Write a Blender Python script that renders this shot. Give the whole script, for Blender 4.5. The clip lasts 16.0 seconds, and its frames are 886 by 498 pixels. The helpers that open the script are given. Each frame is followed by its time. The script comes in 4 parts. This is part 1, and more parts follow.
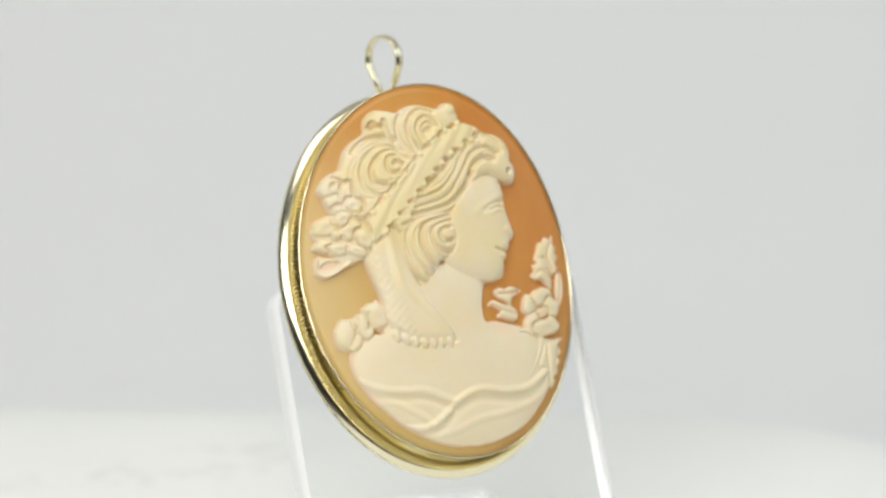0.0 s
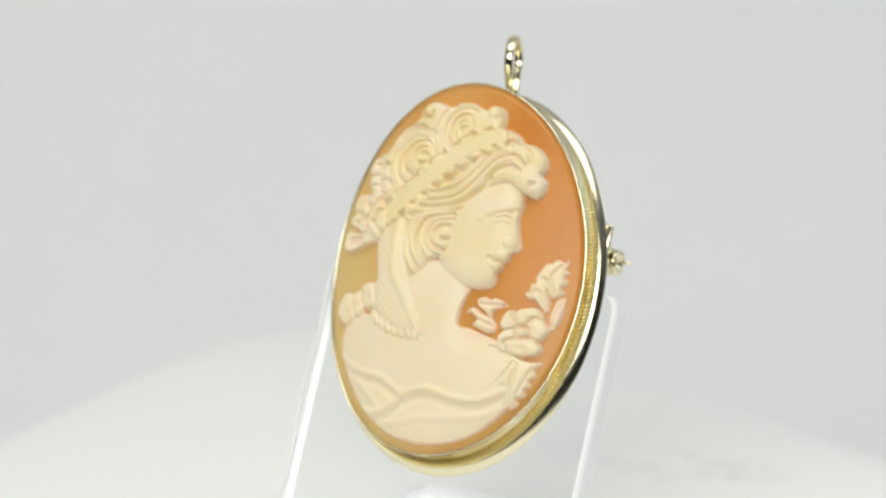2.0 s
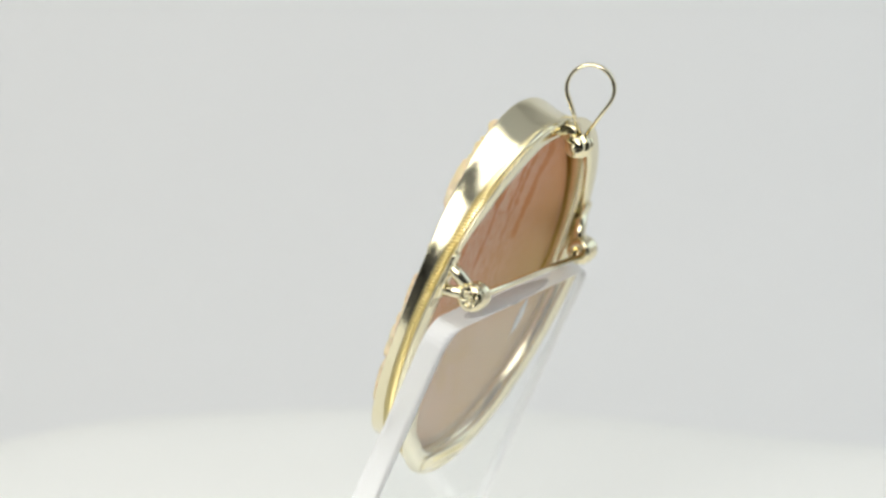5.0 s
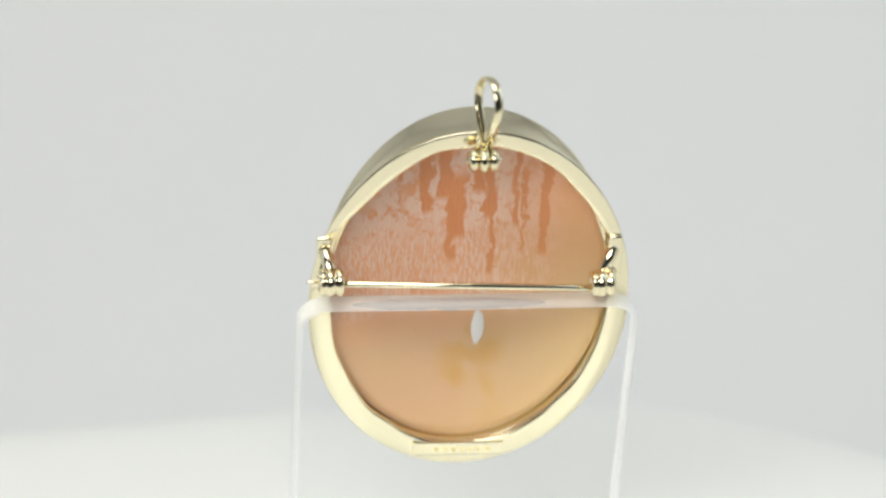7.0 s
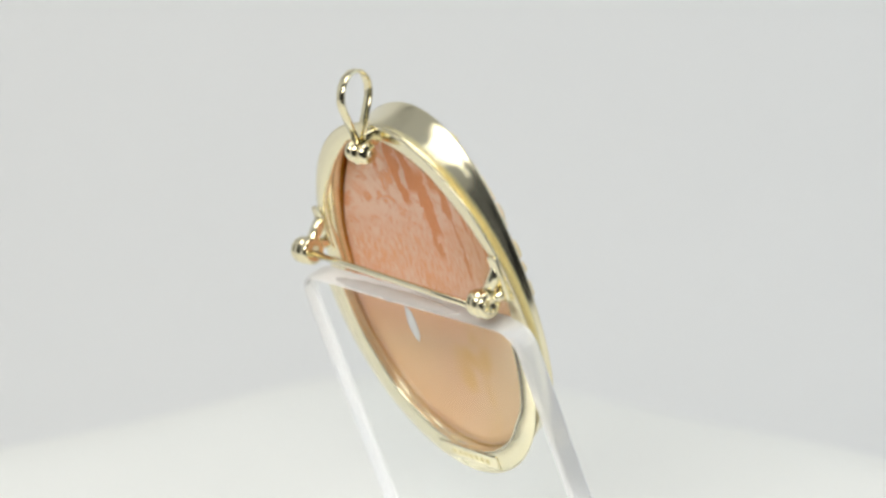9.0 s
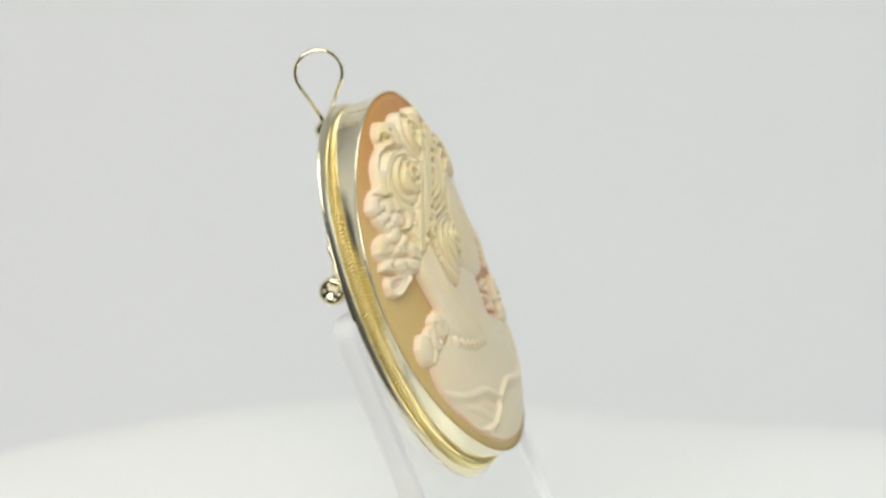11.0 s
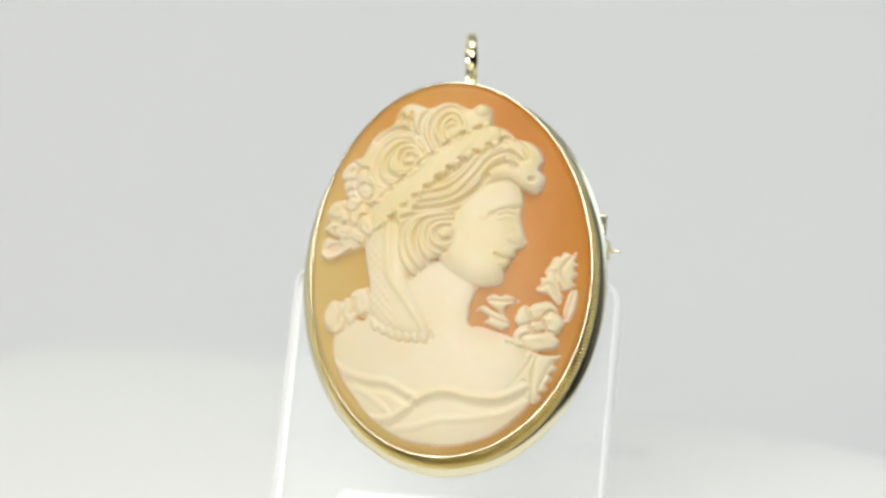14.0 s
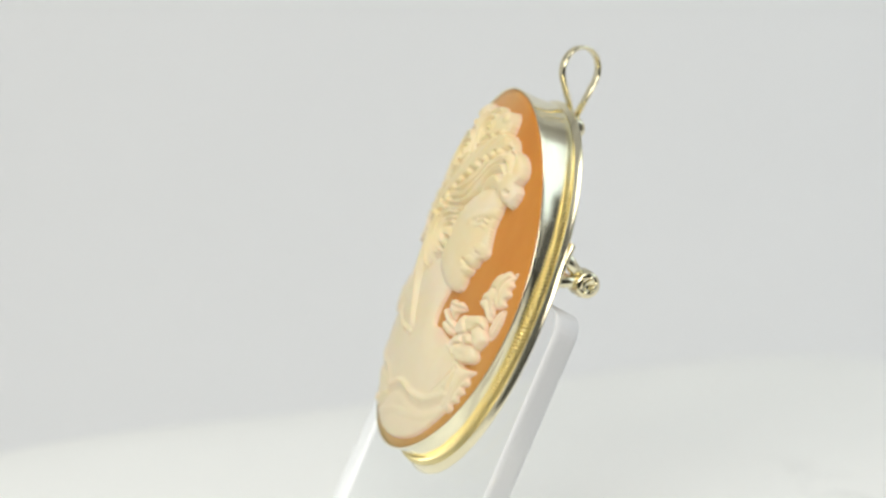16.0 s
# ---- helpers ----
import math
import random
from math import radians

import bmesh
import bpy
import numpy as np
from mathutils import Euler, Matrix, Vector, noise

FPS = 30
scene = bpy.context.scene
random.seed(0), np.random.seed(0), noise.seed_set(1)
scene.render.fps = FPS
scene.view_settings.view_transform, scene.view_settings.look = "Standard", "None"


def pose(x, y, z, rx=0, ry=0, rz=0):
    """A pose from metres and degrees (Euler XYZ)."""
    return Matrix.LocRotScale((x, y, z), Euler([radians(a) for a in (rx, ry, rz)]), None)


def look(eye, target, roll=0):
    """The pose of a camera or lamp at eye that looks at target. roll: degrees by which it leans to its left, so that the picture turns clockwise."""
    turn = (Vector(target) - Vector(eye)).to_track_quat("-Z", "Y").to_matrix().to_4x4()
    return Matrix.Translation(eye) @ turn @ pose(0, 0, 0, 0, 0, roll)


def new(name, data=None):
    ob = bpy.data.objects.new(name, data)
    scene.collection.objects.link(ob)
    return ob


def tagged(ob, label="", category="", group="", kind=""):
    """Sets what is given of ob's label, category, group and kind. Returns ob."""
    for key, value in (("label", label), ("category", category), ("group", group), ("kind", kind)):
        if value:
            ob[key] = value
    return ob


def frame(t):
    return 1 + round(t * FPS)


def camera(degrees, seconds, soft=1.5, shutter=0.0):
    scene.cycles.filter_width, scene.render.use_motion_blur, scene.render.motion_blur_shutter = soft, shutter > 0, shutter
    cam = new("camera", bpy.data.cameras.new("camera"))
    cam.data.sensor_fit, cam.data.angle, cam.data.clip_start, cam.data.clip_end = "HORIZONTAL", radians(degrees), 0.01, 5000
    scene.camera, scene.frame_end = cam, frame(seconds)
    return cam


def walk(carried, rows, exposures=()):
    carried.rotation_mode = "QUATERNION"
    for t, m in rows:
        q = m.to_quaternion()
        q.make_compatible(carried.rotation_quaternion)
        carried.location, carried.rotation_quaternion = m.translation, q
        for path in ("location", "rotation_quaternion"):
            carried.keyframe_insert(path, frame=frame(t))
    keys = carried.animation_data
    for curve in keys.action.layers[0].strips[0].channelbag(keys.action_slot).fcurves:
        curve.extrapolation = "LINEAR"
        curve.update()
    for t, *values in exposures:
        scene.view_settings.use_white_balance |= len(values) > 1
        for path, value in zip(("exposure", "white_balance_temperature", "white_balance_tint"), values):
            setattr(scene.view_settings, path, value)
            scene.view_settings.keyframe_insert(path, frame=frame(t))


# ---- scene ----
MM = 0.001
TURN = -28.4606                      # degrees a second, seen from above
cam = camera(15.515, 16.0, soft=2.6)
cam.data.dof.use_dof = True
cam.data.dof.focus_distance = 0.402
cam.data.dof.aperture_fstop = 15.0
EYE = Vector((0, -0.4, 0.1323))
AIM = pose(*EYE, 90 - 12.2826, 0, 0.2038) @ pose(0, 0, 0, 0, 0, 0.604)
walk(cam, [(0, AIM), (16, AIM)])

# ---- world and light ----
world = bpy.data.worlds.new("room")
world.use_nodes = True
world.node_tree.nodes["Background"].inputs[0].default_value = (0.9, 0.95, 1.0, 1)
world.node_tree.nodes["Background"].inputs[1].default_value = 0.10
scene.world = world


def area_lamp(name, eye, target, sx, sy, watts, colour):
    data = bpy.data.lights.new(name, "AREA")
    data.shape, data.size, data.size_y, data.energy, data.color = "RECTANGLE", sx, sy, watts, colour
    ob = new(name, data)
    ob.matrix_basis = look(eye, target)
    return ob


# overhead light added on assumption; its source is out of view
area_lamp("added_top_light", (-0.05, -0.16, 0.585), (-0.05, -0.16, 0), 0.42, 0.30, 1.45, (1.0, 0.995, 0.965))
area_lamp("softbox_light", (-0.15, -0.60, 0.37), (0, 0, 0.03), 0.50, 0.26, 2.9, (1.0, 0.985, 0.935))
# cool fill lamp added on the right to tint the backdrop bluish
area_lamp("cool_side_fill", (0.445, 0.05, 0.33), (0, 0.05, 0.2), 0.36, 0.30, 0.55, (0.70, 0.85, 1.0))


# ---- materials ----
def material(name):
    m = bpy.data.materials.new(name)
    m.use_nodes = True
    nt = m.node_tree
    return m, nt, nt.nodes["Principled BSDF"]


def node(nt, kind, **values):
    n = nt.nodes.new(kind)
    for key, value in values.items():
        n.inputs[key.replace("_", " ")].default_value = value
    return n


def ramp(nt, fac, stops):
    r = nt.nodes.new("ShaderNodeValToRGB")
    while len(r.color_ramp.elements) < len(stops):
        r.color_ramp.elements.new(0.5)
    for e, (p, c) in zip(r.color_ramp.elements, stops):
        e.position, e.color = p, (*c, 1)
    nt.links.new(fac, r.inputs[0])
    return r.outputs[0]


def mixed(nt, fac, a, b):
    m = nt.nodes.new("ShaderNodeMix")
    m.data_type = "RGBA"
    for sock, v in ((m.inputs[0], fac), (m.inputs[6], a), (m.inputs[7], b)):
        if isinstance(v, (int, float)):
            sock.default_value = v
        elif isinstance(v, tuple):
            sock.default_value = (*v, 1)
        else:
            nt.links.new(v, sock)
    return m.outputs[2]


def noise_of(nt, scale, detail=3.0, stretch=(1, 1, 1), rough=0.5, warp=0.0):
    tc = nt.nodes.new("ShaderNodeTexCoord")
    mp = nt.nodes.new("ShaderNodeMapping")
    mp.inputs["Scale"].default_value = stretch
    nt.links.new(tc.outputs["Object"], mp.inputs[0])
    n = node(nt, "ShaderNodeTexNoise", Scale=scale, Detail=detail, Roughness=rough, Distortion=warp)
    nt.links.new(mp.outputs[0], n.inputs["Vector"])
    return n.outputs[0]


def bumped(nt, bsdf, height, strength, dist):
    b = node(nt, "ShaderNodeBump", Strength=strength, Distance=dist)
    nt.links.new(height, b.inputs["Height"])
    nt.links.new(b.outputs[0], bsdf.inputs["Normal"])


def axis_of(nt, which, low, high):
    """0 to 1 along one axis of the object's own space."""
    tc = nt.nodes.new("ShaderNodeTexCoord")
    s = nt.nodes.new("ShaderNodeSeparateXYZ")
    nt.links.new(tc.outputs["Object"], s.inputs[0])
    m = node(nt, "ShaderNodeMapRange", From_Min=low, From_Max=high)
    nt.links.new(s.outputs[which], m.inputs[0])
    return m.outputs[0]


def math_of(nt, op, a, b):
    m = nt.nodes.new("ShaderNodeMath")
    m.operation = op
    m.use_clamp = True
    for sock, v in zip(m.inputs, (a, b)):
        if isinstance(v, (int, float)):
            sock.default_value = v
        else:
            nt.links.new(v, sock)
    return m.outputs[0]


def plain_paint(name, colour, rough, vary=0.06, scale=30.0, bump=0.1, dist=0.0005):
    m, nt, b = material(name)
    n = noise_of(nt, scale, 4)
    dark = tuple(c * (1 - vary) for c in colour)
    nt.links.new(mixed(nt, n, dark, colour), b.inputs["Base Color"])
    b.inputs["Roughness"].default_value = rough
    bumped(nt, b, noise_of(nt, scale * 14, 3), bump, dist)
    return m


def metal(name, colour, rough, scale=300.0, bump=0.04):
    m, nt, b = material(name)
    n = noise_of(nt, scale, 3)
    nt.links.new(mixed(nt, n, tuple(c * 0.93 for c in colour), colour), b.inputs["Base Color"])
    b.inputs["Metallic"].default_value = 1.0
    rr = node(nt, "ShaderNodeMapRange", To_Min=rough * 0.7, To_Max=rough * 1.5)
    nt.links.new(noise_of(nt, scale * 2.3, 2), rr.inputs[0])
    nt.links.new(rr.outputs[0], b.inputs["Roughness"])
    bumped(nt, b, noise_of(nt, scale * 0.8, 2), bump, 0.0002)
    return m


GOLD = metal("pale_gold", (0.90, 0.83, 0.60), 0.13)
GOLD_DEEP = metal("yellow_gold", (0.92, 0.80, 0.42), 0.28)
WHITE_GOLD = metal("white_gold", (0.88, 0.80, 0.55), 0.09)
PAPER = plain_paint("white_paper", (0.85, 0.85, 0.84), 0.75, 0.03, 5.0, 0.03)


def marked_cloth():
    """White cloth with a few grey blotches on one side."""
    m = plain_paint("blotched_cloth", (0.91, 0.91, 0.87), 0.8, 0.05, 18.0, 0.12, 0.0006)
    nt = m.node_tree
    b = nt.nodes["Principled BSDF"]
    base = b.inputs["Base Color"].links[0].from_socket
    tc = nt.nodes.new("ShaderNodeTexCoord")
    mp = nt.nodes.new("ShaderNodeMapping")
    mp.vector_type = "TEXTURE"
    mp.inputs["Location"].default_value = (-0.040, 0.056, 0)
    mp.inputs["Rotation"].default_value = (0, 0, math.radians(28))
    mp.inputs["Scale"].default_value = (0.036, 0.011, 1)
    nt.links.new(tc.outputs["Object"], mp.inputs[0])
    g = nt.nodes.new("ShaderNodeTexGradient")
    g.gradient_type = "SPHERICAL"
    nt.links.new(mp.outputs[0], g.inputs[0])
    spots = ramp(nt, noise_of(nt, 95, 4, (1, 1, 1), 0.65), [(0.50, (0, 0, 0)), (0.66, (1, 1, 1))])
    zone = ramp(nt, g.outputs[0], [(0.0, (0, 0, 0)), (0.5, (1, 1, 1))])
    f = math_of(nt, "MULTIPLY", math_of(nt, "MULTIPLY", spots, zone), 0.3)
    nt.links.new(mixed(nt, f, base, (0.42, 0.42, 0.42)), b.inputs["Base Color"])
    return m


CLOTH = marked_cloth()
WALL_WHITE = plain_paint("white_panel", (0.78, 0.78, 0.78), 0.7, 0.03, 3.0, 0.02)
DARK = plain_paint("dark_matte", (0.018, 0.018, 0.02), 0.9, 0.3, 9.0)
LAMP_FRAME = plain_paint("lamp_frame", (0.6, 0.6, 0.6), 0.5)
GLUE = plain_paint("clouded_glue", (0.95, 0.95, 0.94), 0.25, 0.08, 900.0, 0.3, 0.0003)
GLUE.node_tree.nodes["Principled BSDF"].inputs["Transmission Weight"].default_value = 0.3
GLUE.node_tree.nodes["Principled BSDF"].inputs["IOR"].default_value = 1.3


def acrylic():
    m, nt, b = material("clear_acrylic")
    b.inputs["Base Color"].default_value = (0.97, 0.98, 0.98, 1)
    b.inputs["Transmission Weight"].default_value = 1.0
    b.inputs["IOR"].default_value = 1.18
    rr = node(nt, "ShaderNodeMapRange", To_Min=0.0, To_Max=0.06)
    nt.links.new(noise_of(nt, 60, 4), rr.inputs[0])
    nt.links.new(rr.outputs[0], b.inputs["Roughness"])
    return m


ACRYLIC = acrylic()


def acrylic_edge():
    # diffuse white in the colour stands in for light carried inside the sheet
    m, nt, b = material("whitened_acrylic_edge")
    b.inputs["Base Color"].default_value = (0.97, 0.97, 0.97, 1)
    b.inputs["Transmission Weight"].default_value = 0.35
    b.inputs["IOR"].default_value = 1.2
    rr = node(nt, "ShaderNodeMapRange", To_Min=0.25, To_Max=0.5)
    nt.links.new(noise_of(nt, 200, 3), rr.inputs[0])
    nt.links.new(rr.outputs[0], b.inputs["Roughness"])
    return m


ACRYLIC_EDGE = acrylic_edge()


def ivory():
    """The shell's white layer: where it was carved thin, the orange below shows through."""
    m, nt, b = material("carved_shell_white")
    at = nt.nodes.new("ShaderNodeAttribute")
    at.attribute_name = "thickness"
    n = noise_of(nt, 170, 4)
    full = mixed(nt, n, (0.80, 0.675, 0.43), (0.85, 0.75, 0.55))
    warm = mixed(nt, ramp(nt, noise_of(nt, 190, 3), [(0.38, (0, 0, 0)), (0.62, (1, 1, 1))]), (0.87, 0.75, 0.57), (0.81, 0.64, 0.30))
    full = mixed(nt, math_of(nt, "MULTIPLY", axis_of(nt, 2, -0.022, 0.012), 0.6), full, warm)
    # the thickest layer is the yellowest
    deep = node(nt, "ShaderNodeMapRange", From_Min=1.15, From_Max=1.9, To_Max=0.7)
    nt.links.new(at.outputs["Fac"], deep.inputs[0])
    full = mixed(nt, deep.outputs[0], full, (0.82, 0.68, 0.35))
    thin = (0.86, 0.60, 0.42)
    f = node(nt, "ShaderNodeMapRange", From_Min=0.05, From_Max=0.6)
    nt.links.new(at.outputs["Fac"], f.inputs[0])
    nt.links.new(mixed(nt, f.outputs[0], thin, full), b.inputs["Base Color"])
    b.inputs["Roughness"].default_value = 0.42
    b.inputs["Subsurface Weight"].default_value = 0.15
    b.inputs["Subsurface Radius"].default_value = (0.0011, 0.0004, 0.00015)
    b.inputs["Subsurface Scale"].default_value = 1.0
    bumped(nt, b, noise_of(nt, 1500, 2), 0.05, 0.0001)
    return m


def shell_front():
    m, nt, b = material("orange_shell")
    n = noise_of(nt, 150, 5, (1, 1, 0.6), 0.6, 0.3)
    deep = mixed(nt, n, (0.50, 0.165, 0.018), (0.68, 0.30, 0.06))
    pale = mixed(nt, n, (0.61, 0.43, 0.15), (0.70, 0.51, 0.21))
    side = axis_of(nt, 0, -0.017, 0.006)
    low = math_of(nt, "MULTIPLY", axis_of(nt, 2, 0.004, -0.024), 0.55)
    fac = math_of(nt, "SUBTRACT", side, low)
    top = math_of(nt, "MULTIPLY", axis_of(nt, 2, 0.006, 0.02), 0.7)
    fac = math_of(nt, "MAXIMUM", fac, top)
    nt.links.new(mixed(nt, fac, pale, deep), b.inputs["Base Color"])
    b.inputs["Roughness"].default_value = 0.33
    b.inputs["Specular IOR Level"].default_value = 0.28
    b.inputs["Subsurface Weight"].default_value = 0.15
    b.inputs["Subsurface Radius"].default_value = (0.002, 0.0008, 0.0003)
    b.inputs["Subsurface Scale"].default_value = 1.0
    bumped(nt, b, noise_of(nt, 500, 3), 0.05, 0.0002)
    return m


def shell_back():
    """Bare shell: salmon above with whitish speckle and bare runs, honey below."""
    m, nt, b = material("bare_shell_back")
    n = noise_of(nt, 130, 4)
    high = mixed(nt, n, (0.86, 0.35, 0.15), (0.92, 0.48, 0.26))
    low = mixed(nt, noise_of(nt, 75, 2), (0.62, 0.36, 0.205), (0.60, 0.39, 0.19))
    col = mixed(nt, axis_of(nt, 2, -0.010, -0.001), low, high)
    honey = mixed(nt, noise_of(nt, 60, 3), (0.65, 0.475, 0.235), (0.62, 0.41, 0.175))
    col = mixed(nt, math_of(nt, "MULTIPLY", math_of(nt, "MULTIPLY", axis_of(nt, 0, 0.002, -0.016), axis_of(nt, 2, 0.019, 0.0)), 0.85), col, honey)
    spot = ramp(nt, noise_of(nt, 170, 2, (1, 1, 0.8), 0.5, 0.4), [(0.44, (0, 0, 0)), (0.56, (1, 1, 1))])
    mid = math_of(nt, "MULTIPLY", axis_of(nt, 2, -0.004, -0.009), axis_of(nt, 2, -0.022, -0.016))
    mid = math_of(nt, "MULTIPLY", mid, math_of(nt, "MULTIPLY", axis_of(nt, 0, 0.004, 0.001), axis_of(nt, 0, -0.007, -0.004)))
    col = mixed(nt, math_of(nt, "MULTIPLY", math_of(nt, "MULTIPLY", spot, mid), 0.75), col, (0.58, 0.32, 0.07))
    # position along the plate, bent a little so that no run is straight
    tc = nt.nodes.new("ShaderNodeTexCoord")
    sep = nt.nodes.new("ShaderNodeSeparateXYZ")
    nt.links.new(tc.outputs["Object"], sep.inputs[0])
    bend = node(nt, "ShaderNodeMapRange", To_Min=-0.0018, To_Max=0.0018)
    nt.links.new(noise_of(nt, 520, 5, (1, 1, 0.55), 0.72), bend.inputs[0])
    add = nt.nodes.new("ShaderNodeMath")
    nt.links.new(sep.outputs[0], add.inputs[0])
    nt.links.new(bend.outputs[0], add.inputs[1])

    def run_of(x, low_z, high_z, half):
        d = nt.nodes.new("ShaderNodeMath")
        d.operation = "COMPARE"
        nt.links.new(add.outputs[0], d.inputs[0])
        d.inputs[1].default_value, d.inputs[2].default_value = x, half
        return math_of(nt, "MULTIPLY", d.outputs[0], math_of(nt, "MULTIPLY", axis_of(nt, 2, low_z, low_z + 0.001), axis_of(nt, 2, high_z + 0.002, high_z)))

    runs = None
    for x, z0, z1, w in ((0.0053, 14, 25, 0.7), (0.0030, 16, 25, 1.0), (-0.0026, 13, 25, 0.55), (-0.0034, 4.5, 13, 0.35), (-0.0061, 12, 22, 0.4), (-0.0071, 8, 17, 0.22), (-0.0096, 8, 24, 0.6), (0.0012, 10, 15, 0.9), (-0.0010, 17, 25, 0.9), (0.0020, 6.5, 12, 0.5), (0.0085, 19, 25, 0.5)):
        r = run_of(x, (z0 - 5) * MM, (z1 - 1) * MM, w * MM)
        runs = r if runs is None else math_of(nt, "MAXIMUM", runs, r)
    bare = math_of(nt, "SUBTRACT", 1.0, runs)
    # whitish speckle: broken crumbs above, fine upright hatching lower down
    crumbs = ramp(nt, noise_of(nt, 620, 5, (1.0, 1, 0.9), 0.72, 0.6), [(0.40, (0, 0, 0)), (0.50, (1, 1, 1))])
    hatch = ramp(nt, noise_of(nt, 1500, 3, (2.2, 1, 0.45), 0.6), [(0.42, (0, 0, 0)), (0.60, (1, 1, 1))])
    speckle = mixed(nt, axis_of(nt, 2, 0.0035, 0.0085), hatch, crumbs)
    field = ramp(nt, noise_of(nt, 210, 4, (1, 1, 0.8), 0.6, 0.8), [(0.28, (0, 0, 0)), (0.42, (1, 1, 1))])
    patch = math_of(nt, "MULTIPLY", math_of(nt, "MULTIPLY", speckle, field), bare)
    patch = math_of(nt, "MULTIPLY", patch, axis_of(nt, 2, -0.006, -0.003))
    patch = math_of(nt, "MULTIPLY", patch, axis_of(nt, 0, -0.013, -0.003))
    col = mixed(nt, math_of(nt, "MULTIPLY", patch, 0.75), col, (0.95, 0.70, 0.57))
    col = mixed(nt, math_of(nt, "MULTIPLY", runs, 0.62), col, (0.72, 0.23, 0.06))
    nt.links.new(col, b.inputs["Base Color"])
    b.inputs["Roughness"].default_value = 0.30
    bumped(nt, b, math_of(nt, "ADD", math_of(nt, "MULTIPLY", patch, 0.6), math_of(nt, "MULTIPLY", math_of(nt, "MULTIPLY", hatch, axis_of(nt, 2, -0.006, -0.003)), 0.25)), 0.5, 0.0003)
    return m


IVORY, SHELL_FRONT, SHELL_BACK = ivory(), shell_front(), shell_back()


# ---- mesh helpers ----
def part(name, bm, mat, parent=None, label="", smooth=True):
    me = bpy.data.meshes.new(name)
    bm.normal_update()
    bm.to_mesh(me)
    bm.free()
    for m in (mat if isinstance(mat, (list, tuple)) else [mat]):
        me.materials.append(m)
    if smooth:
        me.polygons.foreach_set("use_smooth", [True] * len(me.polygons))
    ob = new(name, me)
    ob.parent = parent
    if label:
        tagged(ob, label)
    return ob


def empty(name):
    ob = new(name)
    ob.empty_display_size = 0.01
    return ob


def box_into(bm, x0, x1, y0, y1, z0, z1, bevel=0.0, m=None):
    r = bmesh.ops.create_cube(bm, size=1)
    vs = r["verts"]
    for v in vs:
        v.co = Vector(((x0 + x1) / 2 + v.co.x * (x1 - x0), (y0 + y1) / 2 + v.co.y * (y1 - y0), (z0 + z1) / 2 + v.co.z * (z1 - z0)))
    if bevel:
        es = list({e for v in vs for e in v.link_edges})
        r = bmesh.ops.bevel(bm, geom=es, offset=bevel, segments=3, affect="EDGES", profile=0.5)
        vs = list({v for f in r["faces"] for v in f.verts} | {v for v in vs if v.is_valid})
    if m is not None:
        bmesh.ops.transform(bm, matrix=m, verts=[v for v in vs if v.is_valid])
    return bm


def lathe_into(bm, profile, m, n=24):
    """Turns (radius, height) pairs round z, then lays them by m."""
    rings = []
    for r, h in profile:
        rings.append([bm.verts.new(m @ Vector((r * math.cos(2 * math.pi * i / n), r * math.sin(2 * math.pi * i / n), h))) for i in range(n)])
    for a, b in zip(rings, rings[1:]):
        for i in range(n):
            bm.faces.new((a[i], a[(i + 1) % n], b[(i + 1) % n], b[i]))
    bm.faces.new(rings[0][::-1])
    bm.faces.new(rings[-1])
    return bm


def ball_profile(r, flat=0.96, steps=8):
    return [(r * math.cos(a), r * math.sin(a)) for a in [math.asin(flat) * (2 * i / steps - 1) for i in range(steps + 1)]]


def along(p, q):
    """The pose whose z axis runs from p to q."""
    p, q = Vector(p), Vector(q)
    return Matrix.Translation(p) @ (q - p).to_track_quat("Z", "Y").to_matrix().to_4x4()


def rod_into(bm, p, q, r, n=16):
    d = (Vector(q) - Vector(p)).length
    return lathe_into(bm, [(r * 0.7, 0), (r, r * 0.3), (r, d - r * 0.3), (r * 0.7, d)], along(p, q), n)


def oval_sweep(profile, ax, az, n=160):
    """A closed band round an oval: profile gives (inset, y) pairs at an angle."""
    bm = bmesh.new()
    rings = []
    for i in range(n):
        a = 2 * math.pi * i / n
        rings.append([bm.verts.new(((ax - s) * math.cos(a), y, (az - s) * math.sin(a))) for s, y in profile(a)])
    k = len(rings[0])
    for i in range(n):
        a, b = rings[i], rings[(i + 1) % n]
        for j in range(k):
            bm.faces.new((a[j], b[j], b[(j + 1) % k], a[(j + 1) % k]))
    bmesh.ops.recalc_face_normals(bm, faces=bm.faces)
    return bm


# ---- backdrop, with unseen panels added to shape the light ----
def sweep_backdrop():
    """A white sheet that lies on the desk and curves up the back."""
    bm = bmesh.new()
    prof = [(-0.16, FLOOR), (0.17, FLOOR)]
    for i in range(1, 13):
        a = math.pi / 2 * i / 12
        prof.append((0.17 + 0.25 * math.sin(a), FLOOR + 0.25 * (1 - math.cos(a))))
    prof.append((0.42, 0.62))
    cols = [[bm.verts.new((x, y, z)) for y, z in prof] for x in [-0.44 + 0.88 * k / 12 for k in range(13)]]
    for a, b in zip(cols, cols[1:]):
        for i in range(len(prof) - 1):
            bm.faces.new((a[i], b[i], b[i + 1], a[i + 1]))
    ob = part("backdrop", bm, PAPER)
    mod = ob.modifiers.new("sheet", "SOLIDIFY")
    mod.thickness, mod.offset = 0.0015, -1
    return tagged(ob, "seamless white paper backdrop curving up behind the turntable", "backdrop", kind="structure")


FLOOR = -0.045


